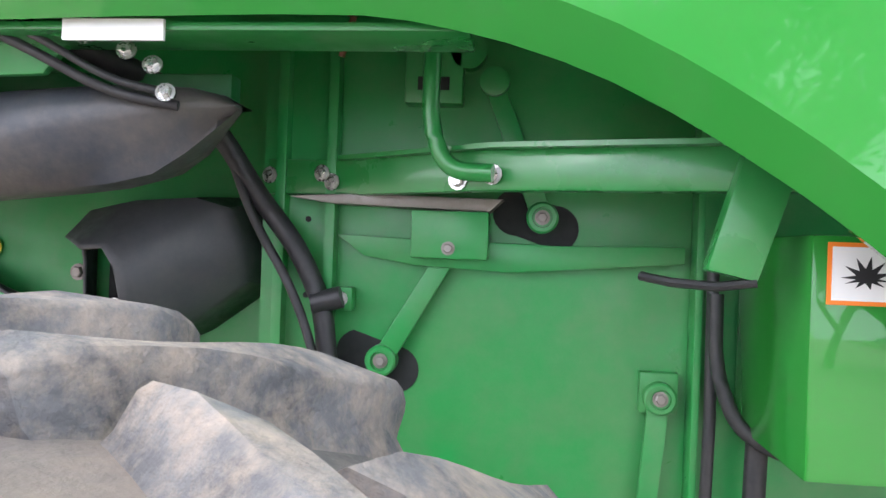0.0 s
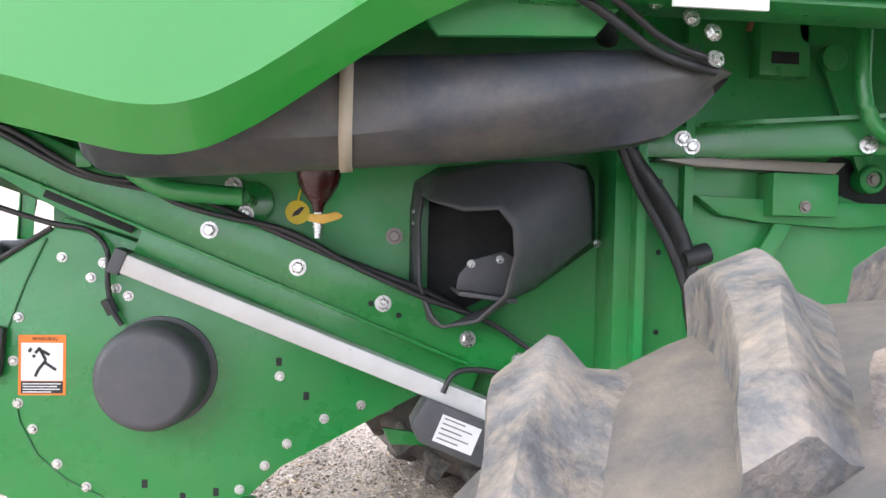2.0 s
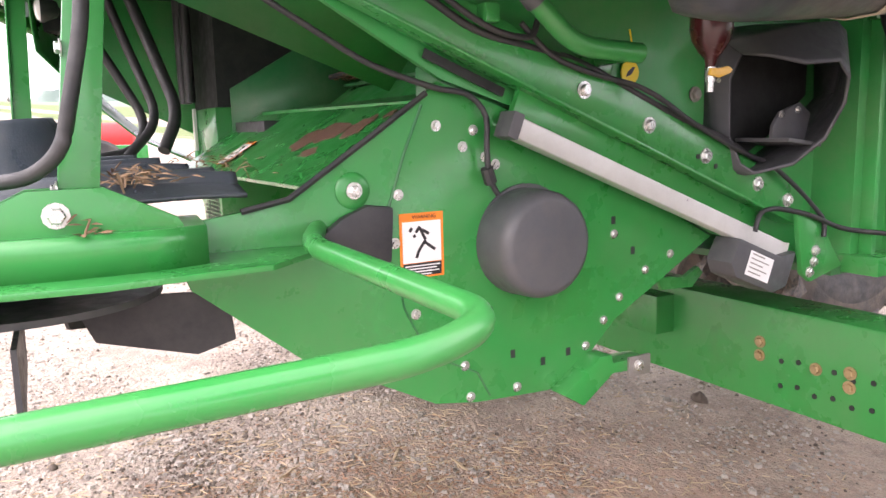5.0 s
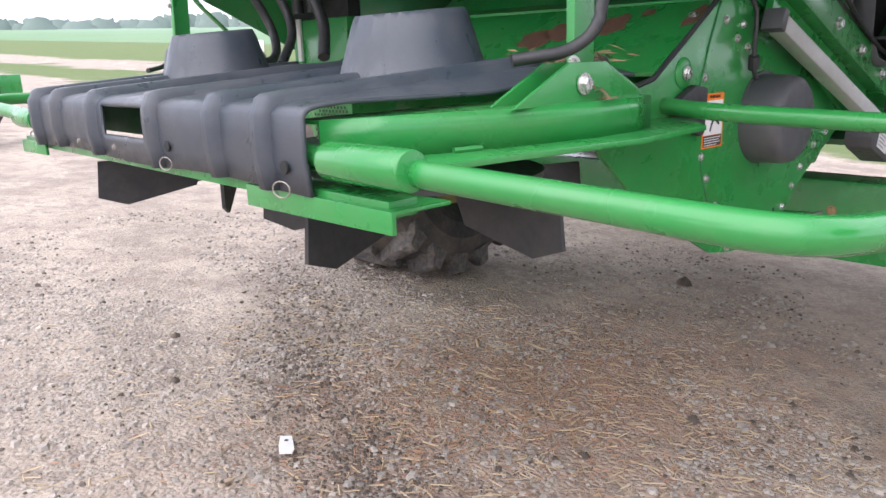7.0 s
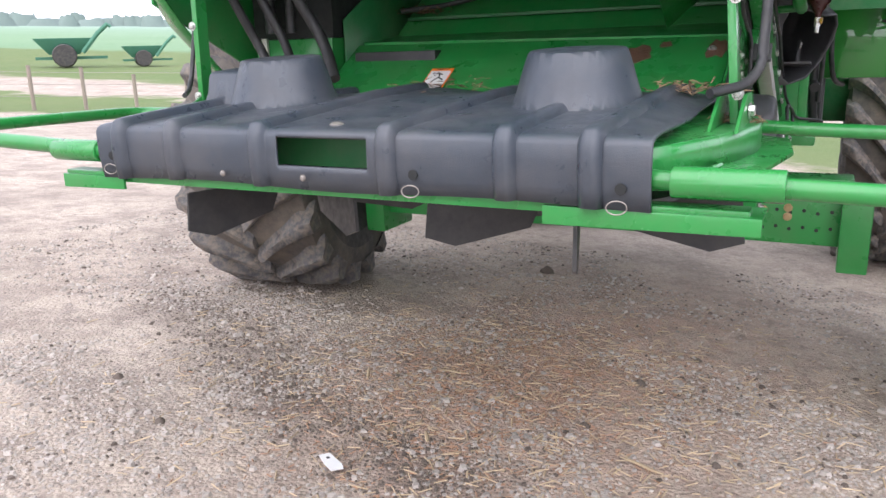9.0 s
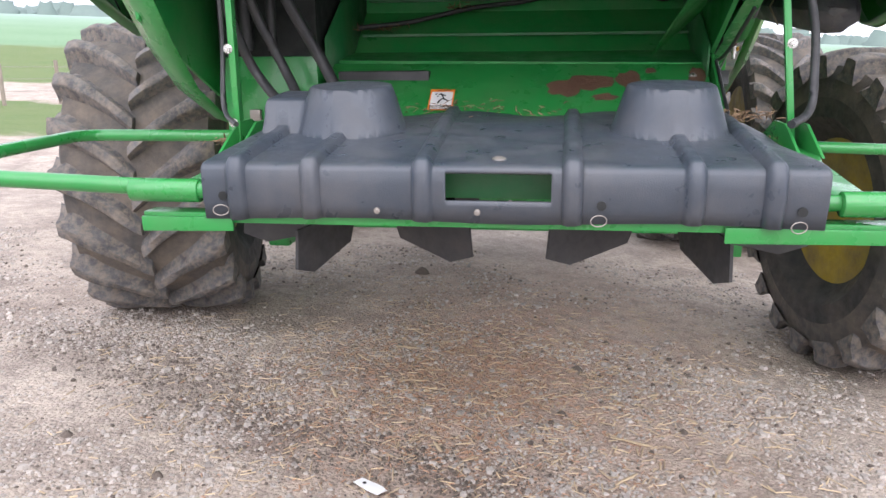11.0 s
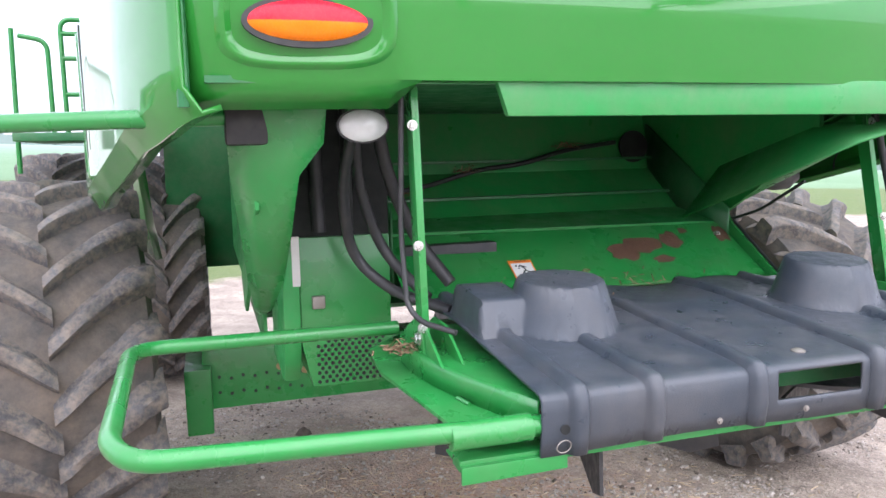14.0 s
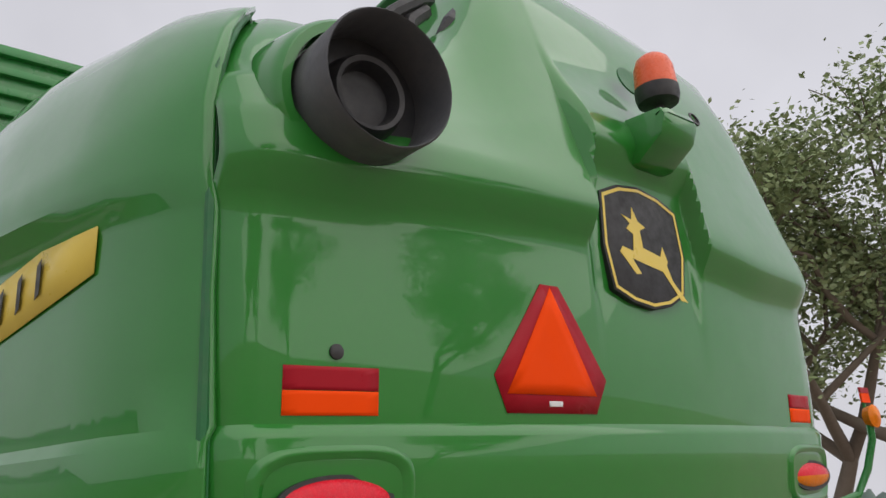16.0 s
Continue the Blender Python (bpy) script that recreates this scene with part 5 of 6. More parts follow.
def tail_lamp(cy, cz, sign):
    """An oval two-colour lens in a moulded frame."""
    s = Shape()
    rows = []
    for k, (ry, rz, lift) in enumerate(((0.205, 0.115, -0.012), (0.185, 0.098, 0.016), (0.172, 0.088, 0.018), (0.155, 0.072, 0.002), (0.135, 0.05, -0.004))):
        ring = []
        for i in range(49):
            a = 2 * math.pi * i / 48
            c, d = math.cos(a), math.sin(a)
            p = 0.55
            y = cy + ry * math.copysign(abs(c) ** p, c)
            z = cz + rz * math.copysign(abs(d) ** p, d)
            ring.append((hood_x(y, max(1.78, z)) - lift, y, z))
        rows.append(ring)
    s.grid(rows)
    fr = part("lamp_frame", s, M["shell"], hood, "raised rounded lamp frame", smooth=60)
    for name, lo, hi, mat in (("red_lens", 0.0, math.pi, "lamp_red"), ("amber_lens", math.pi, 2 * math.pi, "lamp_amber")):
        s = Shape()
        rows = []
        for k in (1.0, 0.9, 0.6, 0.0):
            rows.append([(hood_x(cy, cz) - 0.010 - 0.022 * math.sqrt(max(0, 1 - k * k)), cy + 0.132 * k * math.cos(a), cz - 0.008 + 0.047 * k * math.sin(a) * (1.0 if lo < 1 else 0.9)) for a in (lo + (hi - lo) * i / 24 for i in range(25))])
        s.grid(rows)
        part(name, s, M[mat], fr, "red lens" if mat == "lamp_red" else "amber lens", smooth=60)
    s = Shape()
    s.lathe([(0, 1.0), (0.012, 1.0)], (0, 0, 0), (-1, 0, 0), 40)
    s.v = [(x + hood_x(cy, cz) - 0.002, cy + y * 0.139, cz - 0.008 + z * 0.054) for x, y, z in s.v]
    part("lens_gasket", s, M["hose"], fr)


tail_lamp(0.882, 1.882, 1)
tail_lamp(-1.20, 1.862, -1)

# folded warning lamp on its arm at the right-hand rear corner
s = Shape()
s.tube([(0.78, -1.46, 1.72), (0.66, -1.60, 1.72), (0.60, -1.75, 1.76), (0.56, -1.80, 1.86), (0.515, -1.80, 1.98), (0.51, -1.80, 2.06)], 0.016, 10)
arm = part("warning_lamp_arm", s, M["green"], combine, "bent green arm with amber warning lamp")
s = Shape()
s.lathe([(-0.02, 0.0), (-0.018, 0.03), (0.02, 0.036), (0.035, 0.0)], (0.50, -1.80, 2.075), (-1, 0.3, 0), 20)
s.v = [(x, y, 2.075 + (z - 2.075) * 1.35) for x, y, z in s.v]
part("amber_lens", s, M["lamp_amber"], arm, "amber lens", smooth=50)
s = Shape()
s.box((0.505, -1.845, 2.135), (0.513, -1.765, 2.175))
part("reflector_plate", s, M["smv"], arm, "fluorescent orange tape")
s = Shape()
s.box((0.505, -1.845, 2.177), (0.513, -1.765, 2.20))
part("reflector_plate", s, M["red"], arm, "dark red reflective tape")
s = Shape()
s.tube([(0.516, -1.80, 2.05), (0.516, -1.80, 2.195)], 0.008, 8)
part("plate_stay", s, M["green"], arm)

# bottom bar of the hood, worn and dirty
s = Shape()
s.prism([(0.45, 1.765), (0.42, 1.675), (-1.22, 1.675), (-1.22, 1.765)], "x", 0.475, 0.50)
part("hood_bottom_bar", s, M["dusty"], combine, "scuffed green lower edge of the hood", bevel=0.004)
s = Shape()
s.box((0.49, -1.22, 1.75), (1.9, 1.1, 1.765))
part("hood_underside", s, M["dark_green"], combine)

# work lamps
for y, z, x in ((0.732, 1.663, 0.655), (-0.98, 1.70, 0.60)):
    s = Shape()
    s.lathe([(0, 1.0), (0.012, 1.0), (0.05, 0.62), (0.06, 0.3)], (0, 0, 0), (1, 0, 0), 32)
    s.v = [(x + a, y + b * 0.066, z + c * 0.043) for a, b, c in s.v]
    lamp = part("work_lamp", s, M["hose"], combine, "oval work lamp with clear lens")
    s = Shape()
    s.lathe([(0, 0.95), (-0.008, 0.85), (-0.014, 0.5), (-0.016, 0.0)], (0, 0, 0), (1, 0, 0), 32)
    s.v = [(x + a, y + b * 0.064, z + c * 0.041) for a, b, c in s.v]
    part("lamp_lens", s, M["lamp_clear"], lamp, "clear ribbed lens", smooth=60)
    s = Shape()
    s.box((x + 0.04, y - 0.03, z), (x + 0.08, y + 0.03, 1.76))
    part("lamp_bracket", s, M["green"], lamp, bevel=0.003)

# decal on the left flank: yellow band with dark bars in place of letters
s = Shape()
rows = []
for k in range(9):
    x = 0.80 + 1.5 * k / 8
    z = 2.49 - 0.33 * k / 8
    w = 0.095
    rows.append([(x, side_y(x) + 0.004, z - w), (x, side_y(x) + 0.003, z), (x, side_y(x) + 0.002, z + w * 0.75)])
s.grid(rows)
band = part("side_decal", s, M["decal"], combine, "long yellow side decal with dark lettering bars", solid=0.002)
for k in range(9):
    x = 1.02 + 0.09 * k
    s = Shape()
    y = side_y(x + 0.03) + 0.0065
    s.add([(x, y - 0.002, 2.44 - 0.22 * (x - 0.8)), (x + 0.06, y, 2.44 - 0.22 * (x - 0.74)), (x + 0.06, y, 2.53 - 0.22 * (x - 0.74)), (x, y - 0.002, 2.53 - 0.22 * (x - 0.8))], [(0, 1, 2, 3)])
    part("decal_bar", s, M["ink"], band, solid=0.001, smooth=0)

# hanging corner flap on the left
s = Shape()
FLAP_IN = [(0.63, 0.80, 1.75), (0.63, 0.825, 1.70), (0.632, 0.835, 1.62), (0.64, 0.895, 1.545), (0.78, 0.905, 1.39), (0.95, 0.916, 1.24), (1.2, 0.93, 1.12), (1.45, 0.938, 1.05), (1.62, 0.943, 1.03)]
FLAP_OUT = [(0.70, 1.06, 1.75), (0.705, 1.06, 1.70), (0.72, 1.055, 1.62), (0.75, 1.05, 1.545), (0.85, 1.03, 1.39), (1.0, 1.01, 1.24), (1.22, 0.985, 1.12), (1.45, 0.962, 1.05), (1.63, 0.95, 1.03)]
s.grid([[a, tuple((Vector(a) * 2 + Vector(b)) / 3 + Vector((-0.014, 0, 0))), tuple((Vector(a) + Vector(b) * 2) / 3 + Vector((-0.014, 0, 0))), b] for a, b in zip(FLAP_IN, FLAP_OUT)])
part("corner_flap", s, M["green"], combine, "tapered green corner panel", solid=0.006, smooth=50)
s = Shape()
s.prism([(0.74, 1.76), (0.74, 1.46), (0.80, 1.43), (1.168, 1.25), (1.55, 1.07), (1.66, 1.02), (1.75, 1.02), (1.86, 1.10), (1.92, 1.30), (1.95, 1.76)], "y", 0.985, 0.997)
part("corner_side_sheet", s, M["dusty"], combine, "pale green side sheet", bevel=0.003)
s = Shape()
s.tube(bend([(0.70, 1.02, 1.69), (0.66, 1.18, 1.685), (0.80, 1.60, 1.68)], 0.05, 5), 0.022, 12)
part("side_bar", s, M["green"], combine, "short green tube bar", smooth=60)
s = Shape()
s.box((0.66, 0.96, 1.62), (0.74, 1.06, 1.74))
part("bar_clamp", s, M["hose"], combine, bevel=0.012)

# ---- inside the rear opening ----
# back wall in a lighter green: brightness inside the chute is in its colour
s = Shape()
s.grid([[(1.30, 0.52, 1.315), (1.30, -0.785, 1.30)], [(1.55, 0.52, 1.34), (1.55, -0.785, 1.34)], [(1.78, 0.52, 1.50), (1.78, -0.785, 1.50)], [(1.85, 0.52, 1.80), (1.85, -0.785, 1.80)]])
part("chute_back", s, M["dusty"], combine, "dark green chute wall", solid=0.01, smooth=0)
s = Shape()
s.grid([[(1.02, 0.54, 1.135), (1.02, -0.79, 1.135)], [(1.29, 0.54, 1.305), (1.29, -0.79, 1.295)]])
slope = part("chute_slope", s, M["green"], combine, "worn green sheet with rust patches", solid=0.01, smooth=0)
rng = random.Random(4)
for cy, cz, w, h in ((-0.38, 1.245, 0.09, 0.03), (-0.30, 1.225, 0.06, 0.025), (-0.52, 1.255, 0.05, 0.025), (-0.44, 1.20, 0.05, 0.012), (-0.6, 1.28, 0.02, 0.01), (-0.75, 1.265, 0.03, 0.03)):
    pts = []
    for k in range(14):
        a = 2 * math.pi * k / 14
        rr = 0.65 + 0.5 * rng.random()
        y, z = cy + w * rr * math.cos(a), cz + h * rr * math.sin(a)
        pts.append((1.02 + (z - 1.135) / 0.165 * 0.27 - 0.0065, y, z))
    s = Shape()
    s.add(pts, [tuple(range(14))])
    part("rust_patch", s, M["rust"], slope, solid=0.001, smooth=0)
nrm = Vector((-0.165, 0, 0.27)).normalized()
up = Vector((0.27, 0, 0.165)).normalized()
warning_label(slope, tuple(Vector((1.05, 0.155, 1.155)) + nrm * 0.007), (0, -1, 0), tuple(up), 0.085, 0.12, (59, 0, -90))
s = Shape()
s.box((1.20, 0.17, 1.17), (1.30, 0.50, 1.285))
part("black_duct_box", s, M["hose"], combine, "flat black box beside the label", bevel=0.006)
s = Shape()
s.grid([[(0.50, -0.66, 1.60), (0.50, -1.28, 1.745)], [(1.25, -0.60, 1.33), (1.35, -1.02, 1.72)]])
part("chute_wing", s, M["dusty"], combine, "slanting green side sheet", solid=0.008)
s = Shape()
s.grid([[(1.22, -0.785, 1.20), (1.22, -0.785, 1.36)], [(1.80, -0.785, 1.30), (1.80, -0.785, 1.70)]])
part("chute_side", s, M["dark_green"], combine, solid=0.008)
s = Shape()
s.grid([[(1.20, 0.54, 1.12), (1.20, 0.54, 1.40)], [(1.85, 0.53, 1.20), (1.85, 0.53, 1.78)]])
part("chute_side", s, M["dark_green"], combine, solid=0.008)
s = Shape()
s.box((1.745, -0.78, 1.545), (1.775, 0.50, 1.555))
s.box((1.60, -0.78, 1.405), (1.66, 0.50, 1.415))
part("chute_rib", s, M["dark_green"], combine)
s = Shape()
s.tube(bend([(1.55, 0.50, 1.44), (1.62, 0.30, 1.46), (1.70, 0.05, 1.52), (1.72, -0.15, 1.535), (1.74, -0.35, 1.59), (1.75, -0.6, 1.62)], 0.08, 4), 0.010, 7)
part("chute_cable", s, M["hose"], combine, smooth=60)
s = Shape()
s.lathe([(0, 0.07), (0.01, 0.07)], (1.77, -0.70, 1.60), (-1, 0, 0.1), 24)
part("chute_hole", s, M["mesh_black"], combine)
for at in ((1.225, -0.738, 1.262), (1.225, 0.44, 1.262)):
    bolt(combine, at, axis=(-0.5, 0, 0.8), r=0.010)
# chaff caught on ledges
s = Shape()
for cx, cy, cz, n, sp in ((1.60, 0.44, 1.43, 120, 0.05), (1.68, 0.12, 1.51, 40, 0.03), (1.72, -0.35, 1.60, 40, 0.03), (1.05, -0.2, 1.155, 60, 0.22), (1.0, 0.05, 1.17, 40, 0.10), (0.62, -0.88, 1.105, 60, 0.03), (0.60, 0.66, 1.10, 70, 0.03), (0.7, -0.78, 1.17, 90, 0.06)):
    for _ in range(n):
        p = Vector((cx + rng.gauss(0, sp * 0.5), cy + rng.gauss(0, sp), cz + abs(rng.gauss(0, 0.012))))
        d = Vector((rng.uniform(-1, 1), rng.uniform(-1, 1), rng.uniform(-0.3, 0.3))).normalized() * rng.uniform(0.008, 0.022)
        e = d.cross(Vector((0, 0, 1))).normalized() * 0.002
        s.add([p - d - e, p + d - e, p + d + e, p - d + e, p + Vector((0, 0, 0.003))], [(0, 1, 4), (1, 2, 4), (2, 3, 4), (3, 0, 4), (3, 2, 1, 0)])
tagged(part("chaff", s, M["chaff"], None, smooth=0), "dry chaff caught on ledges of the machine", "chaff", kind="stuff")

# ---- struts, hoses and brackets of the tailboard ----
for y0, y1, x0, x1, z1 in ((0.625, 0.635, 0.56, 0.59, 1.76), (-0.895, -0.83, 0.60, 0.68, 1.76)):
    s = Shape()
    s.prism([(-0.028, 0.0), (0.028, 0.0), (0.028, -0.006), (-0.022, -0.006), (-0.022, -0.018), (-0.028, -0.018)], "z", 0, 1)
    s.v = [(x0 + (x1 - x0) * c + a, y0 + (y1 - y0) * c + b * (1 if y0 > 0 else -1), 1.09 + (z1 - 1.09) * c) for a, b, c in s.v]
    st = part("tailboard_strut", s, M["green"], combine, "upright green strut with bolts", bevel=0.002)
    for c in (0.12, 0.42, 0.85):
        bolt(st, (x0 + (x1 - x0) * c - 0.028, y0 + (y1 - y0) * c, 1.09 + (z1 - 1.09) * c), axis=(-1, 0, 0), r=0.009)
    s = Shape()
    sgn = 1 if y0 > 0 else -1
    s.tube(bend([(x1 - 0.02, y1 + 0.02 * sgn, z1), (x0 + 0.03, y0 + 0.035 * sgn, 1.40), (x0 - 0.01, y0 + 0.035 * sgn, 1.225), (x0 - 0.05, y0 + 0.01 * sgn, 1.19), (x0 - 0.13, y0 - 0.05 * sgn, 1.178)], 0.04, 5), 0.011 if y0 < 0 else 0.007, 9)
    part("strut_hose", s, M["hose"], combine, smooth=60)


def wing_bracket(sign, off):
    """Curved green guard band, its ledge and the forked hinge bracket beside the cover."""
    def yy(v):
        return -0.145 + sign * v + off
    path = [(0.115, 0.655), (0.22, 0.69), (0.34, 0.735), (0.46, 0.765), (0.58, 0.785), (0.70, 0.785), (0.78, 0.765)]
    s = Shape()
    s.grid([[(x, yy(v), 1.046) for x, v in path], [(x, yy(v), 1.085) for x, v in path], [(x, yy(v), 1.106) for x, v in path]])
    band_ = part("guard_band", s, M["green"], combine, "curved green guard band", solid=0.006, smooth=40)
    s = Shape()
    ledge = [(0.10, 0.64), (0.14, 0.80), (0.40, 0.83), (0.62, 0.86), (0.86, 0.84), (1.02, 0.70), (0.80, 0.62), (0.4, 0.60)]
    s.prism([(x, yy(v)) for x, v in ledge], "z", 1.036, 1.046)
    part("guard_ledge", s, M["green"], band_, bevel=0.002)
    s = Shape()
    s.prism([(x, yy(v)) for x, v in [(0.10, 0.60), (0.80, 0.60)] + path[::-1]], "z", 1.101, 1.107)
    part("guard_top", s, M["green"], band_)
    for v in (0.762, 0.71):
        s = Shape()
        s.prism([(0.40, 1.104), (0.75, 1.104), (0.74, 1.122), (0.64, 1.172), (0.54, 1.172)], "y", yy(v) - 0.004, yy(v) + 0.004)
        part("hinge_plate", s, M["green"], band_, bevel=0.002)
    bolt(band_, (0.575, yy(0.768), 1.136), axis=(0, sign, 0), r=0.013)
    for x in (0.3, 0.45, 0.6):
        s = Shape()
        s.tube([(x, yy(0.735 + 0.1 * (x - 0.3)), 1.050), (x + 0.05, yy(0.745 + 0.1 * (x - 0.3)), 1.050)], 0.005, 6)
        part("weld_bead", s, M["green"], band_)


wing_bracket(-1, 0.0)
wing_bracket(1, 0.0)
for y0, y1 in ((0.46, 0.68), (-0.99, -0.62)):
    s = Shape()
    s.prism([(y0, 0.972), (y1, 0.968), (y1, 1.003), (y0, 1.003)], "x", 0.088, 0.096)
    s.box((0.092, y0, 0.997), (0.19, y1, 1.003))
    part("rail_bracket", s, M["green"], combine, "folded green bracket under the rail", bevel=0.002)
# lock rings, knob and pins on the cover
for y, z in ((0.477, 1.035), (-0.357, 1.026), (-0.76, 1.02)):
    s = Shape()
    s.tube([(0.070 - 0.004 * math.cos(a), y + 0.017 * math.cos(a), z - 0.010 + 0.012 * math.sin(a)) for a in (2 * math.pi * k / 20 for k in range(21))], 0.0013, 6)
    ring = part("lock_ring", s, M["dull"], combine, "wire lock ring")
    s = Shape()
    s.lathe([(0, 0.010), (0.004, 0.010)], (0.077, y - 0.005, z + 0.022), (-1, 0, 0), 12)
    part("cover_hole", s, M["mesh_black"], combine)
for y in (0.12, -0.10):
    bolt(combine, (0.072, y, 1.030), axis=(-1, 0, 0), r=0.005, mat="dull")
s = Shape()
s.lathe([(0, 0.016), (0.008, 0.016), (0.012, 0.008), (0.012, 0)], (0.147, -0.142, 1.128), (0, 0, 1), 16)
part("cover_knob", s, M["dull"], combine)

# ---- spreader discs with rubber paddles, at rest ----
for cy, turn in ((0.24, 0.35), (-0.56, 0.9)):
    s = Shape()
    s.lathe([(0, 0.05), (0.0, 0.24), (0.012, 0.24), (0.012, 0.06), (0.05, 0.05)], (0.52, cy, 0.955), (0, 0, 1), 40)
    disc = part("spreader_disc", s, M["black"], combine, "spreader disc with black paddles")
    for k in range(5):
        a = turn + 2 * math.pi * k / 5
        c, d = math.cos(a), math.sin(a)
        s = Shape()
        v = []
        for w in (-0.004, 0.004):
            for r, z in ((0.08, 0.955), (0.36, 0.955), (0.37, 0.86), (0.30, 0.835), (0.12, 0.87)):
                v.append((0.52 + r * c - w * d, cy + r * d + w * c, z))
        s.add(v, [(0, 1, 2, 3, 4), (9, 8, 7, 6, 5)] + [(i, i + 5, (i + 1) % 5 + 5, (i + 1) % 5) for i in range(5)])
        part("paddle", s, M["hose"], disc, "black rubber paddle")

# ---- left flank: drive guard with perforated foot, hoses ----
s = Shape()
s.prism([(0.56, 0.86), (0.82, 0.86), (0.85, 1.0), (0.85, 1.34), (0.56, 1.34)], "x", 1.15, 1.50)
guard = part("drive_guard", s, M["green"], combine, "green drive guard with perforated lower part", bevel=0.006)
s = Shape()
for i in range(10):
    for j in range(11):
        if i + j > 1:
            s.lathe([(0, 0.0065), (0.001, 0.0065)], (1.149, 0.80 - 0.022 * i - (0.011 if j % 2 else 0), 1.02 - 0.0145 * j), (-1, 0, 0), 6)
tagged(part("perforation", s, M["mesh_black"], guard, smooth=0), kind="stuff")
s = Shape()
s.prism([(1.14, 1.34), (1.14, 1.06), (1.17, 0.95), (1.24, 0.86), (1.60, 0.86), (1.62, 1.34)], "y", 0.85, 0.905)
part("guard_shell", s, M["dusty"], guard, "pale green rounded side shell", bevel=0.012)
s = Shape()
s.box((1.137, 0.848, 1.19), (1.147, 0.872, 1.345))
part("guard_edge_strip", s, M["alu"], guard)
s = Shape()
s.box((1.13, 0.775, 1.115), (1.15, 0.815, 1.155))
part("guard_latch", s, M["dull"], guard, bevel=0.004)
for pts, r in (([(0.75, 0.74, 1.66), (0.85, 0.76, 1.50), (0.95, 0.72, 1.30), (0.90, 0.62, 1.20), (0.70, 0.50, 1.17)], 0.016), ([(0.85, 0.72, 1.72), (0.92, 0.70, 1.50), (0.98, 0.62, 1.30), (0.85, 0.52, 1.18)], 0.016),
               ([(0.9, 0.66, 1.75), (0.97, 0.60, 1.52), (1.02, 0.50, 1.32), (0.95, 0.42, 1.20)], 0.02), ([(1.1, 0.80, 1.75), (1.1, 0.79, 1.36)], 0.022), ([(1.1, 0.70, 1.75), (1.1, 0.70, 1.36)], 0.018)):
    s = Shape()
    s.tube(bend(pts, 0.09, 5), r, 9)
    part("hydraulic_hose", s, M["hose"], combine, "hanging black hydraulic hose", smooth=60)
# black box in place of the deep shade behind the hanging hoses
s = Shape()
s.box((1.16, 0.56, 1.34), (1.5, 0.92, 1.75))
part("cavity_shade_box", s, M["mesh_black"], combine)

# ---- far front: grain tank, platform rails, mirror ----
s = Shape()
s.prism([(-1.2, 3.35), (1.2, 3.35), (1.55, 3.55), (1.55, 4.60), (-1.55, 4.60), (-1.55, 3.55)], "x", 3.7, 5.6)
gt = part("grain_tank", s, M["green"], combine, "green grain tank with ribbed walls", bevel=0.02)
for k in range(4):
    s = Shape()
    s.box((3.66, -1.58, 4.12 + 0.13 * k), (5.6, 1.58, 4.17 + 0.13 * k))
    part("tank_rib", s, M["green"], gt, bevel=0.01)
s = Shape()
for pts in ([(4.8, 1.66, 1.78), (4.8, 1.73, 2.56), (4.8, 2.03, 2.57), (4.8, 2.03, 1.78)], [(4.8, 1.70, 2.30), (4.8, 2.03, 2.30)], [(4.8, 1.68, 2.05), (4.8, 2.03, 2.05)], [(4.8, 1.72, 2.47), (4.8, 2.03, 2.47)],
            [(4.8, 2.12, 1.78), (4.8, 2.12, 2.42), (4.8, 2.3, 2.45)], [(4.8, 2.36, 1.5), (4.8, 2.34, 2.5)]):
    s.tube(bend(pts, 0.08, 5), 0.018, 8)
part("platform_rail", s, M["green"], combine, "green tube rails of the cab platform", smooth=60)
s = Shape()
s.box((4.6, 1.45, 1.72), (5.6, 2.35, 1.78))
part("platform", s, M["dark_green"], combine, bevel=0.01)
s = Shape()
s.box((5.47, 1.58, 2.62), (5.54, 1.73, 2.92))
s.tube(bend([(5.5, 1.66, 2.90), (5.5, 1.62, 3.0), (5.5, 1.42, 3.02)], 0.05), 0.015, 8)
part("mirror", s, M["hose"], combine, "black rear-view mirror", bevel=0.01)


# ---- things on the ground ----
rng = random.Random(11)


def scatter(name, count, mat, lo, hi, spot, label, category, flat=0.6):
    s = Shape()
    for _ in range(count):
        x, y = spot()
        r = rng.uniform(lo, hi) if rng.random() < 0.85 else rng.uniform(lo, hi) * 1.8
        z = ground_z(x, y) + unevenness(x, y)
        a0 = rng.random() * 6
        ring = [(x + r * rng.uniform(0.7, 1.2) * math.cos(a0 + k * 1.2566), y + r * rng.uniform(0.7, 1.2) * math.sin(a0 + k * 1.2566)) for k in range(5)]
        v = [(p, q, z - r * 0.2) for p, q in ring] + [(x + (p - x) * 0.65, y + (q - y) * 0.65, z + r * flat * rng.uniform(0.7, 1.1)) for p, q in ring]
        s.add(v, [(k, (k + 1) % 5, 5 + (k + 1) % 5, 5 + k) for k in range(5)] + [(5, 6, 7, 8, 9)])
    return tagged(part(name, s, M[mat], None, smooth=0), label, category, kind="stuff")


def patchy(x0, x1, y0, y1):
    """Loose stones gather in patches and leave packed soil bare between them."""
    while True:
        x, y = rng.uniform(x0, x1), rng.uniform(y0, y1)
        if noise.noise((x * 1.3, y * 1.3, 5)) + 0.6 * noise.noise((x * 4, y * 4, 9)) + rng.gauss(0, 0.22) > 0.0:
            return x, y


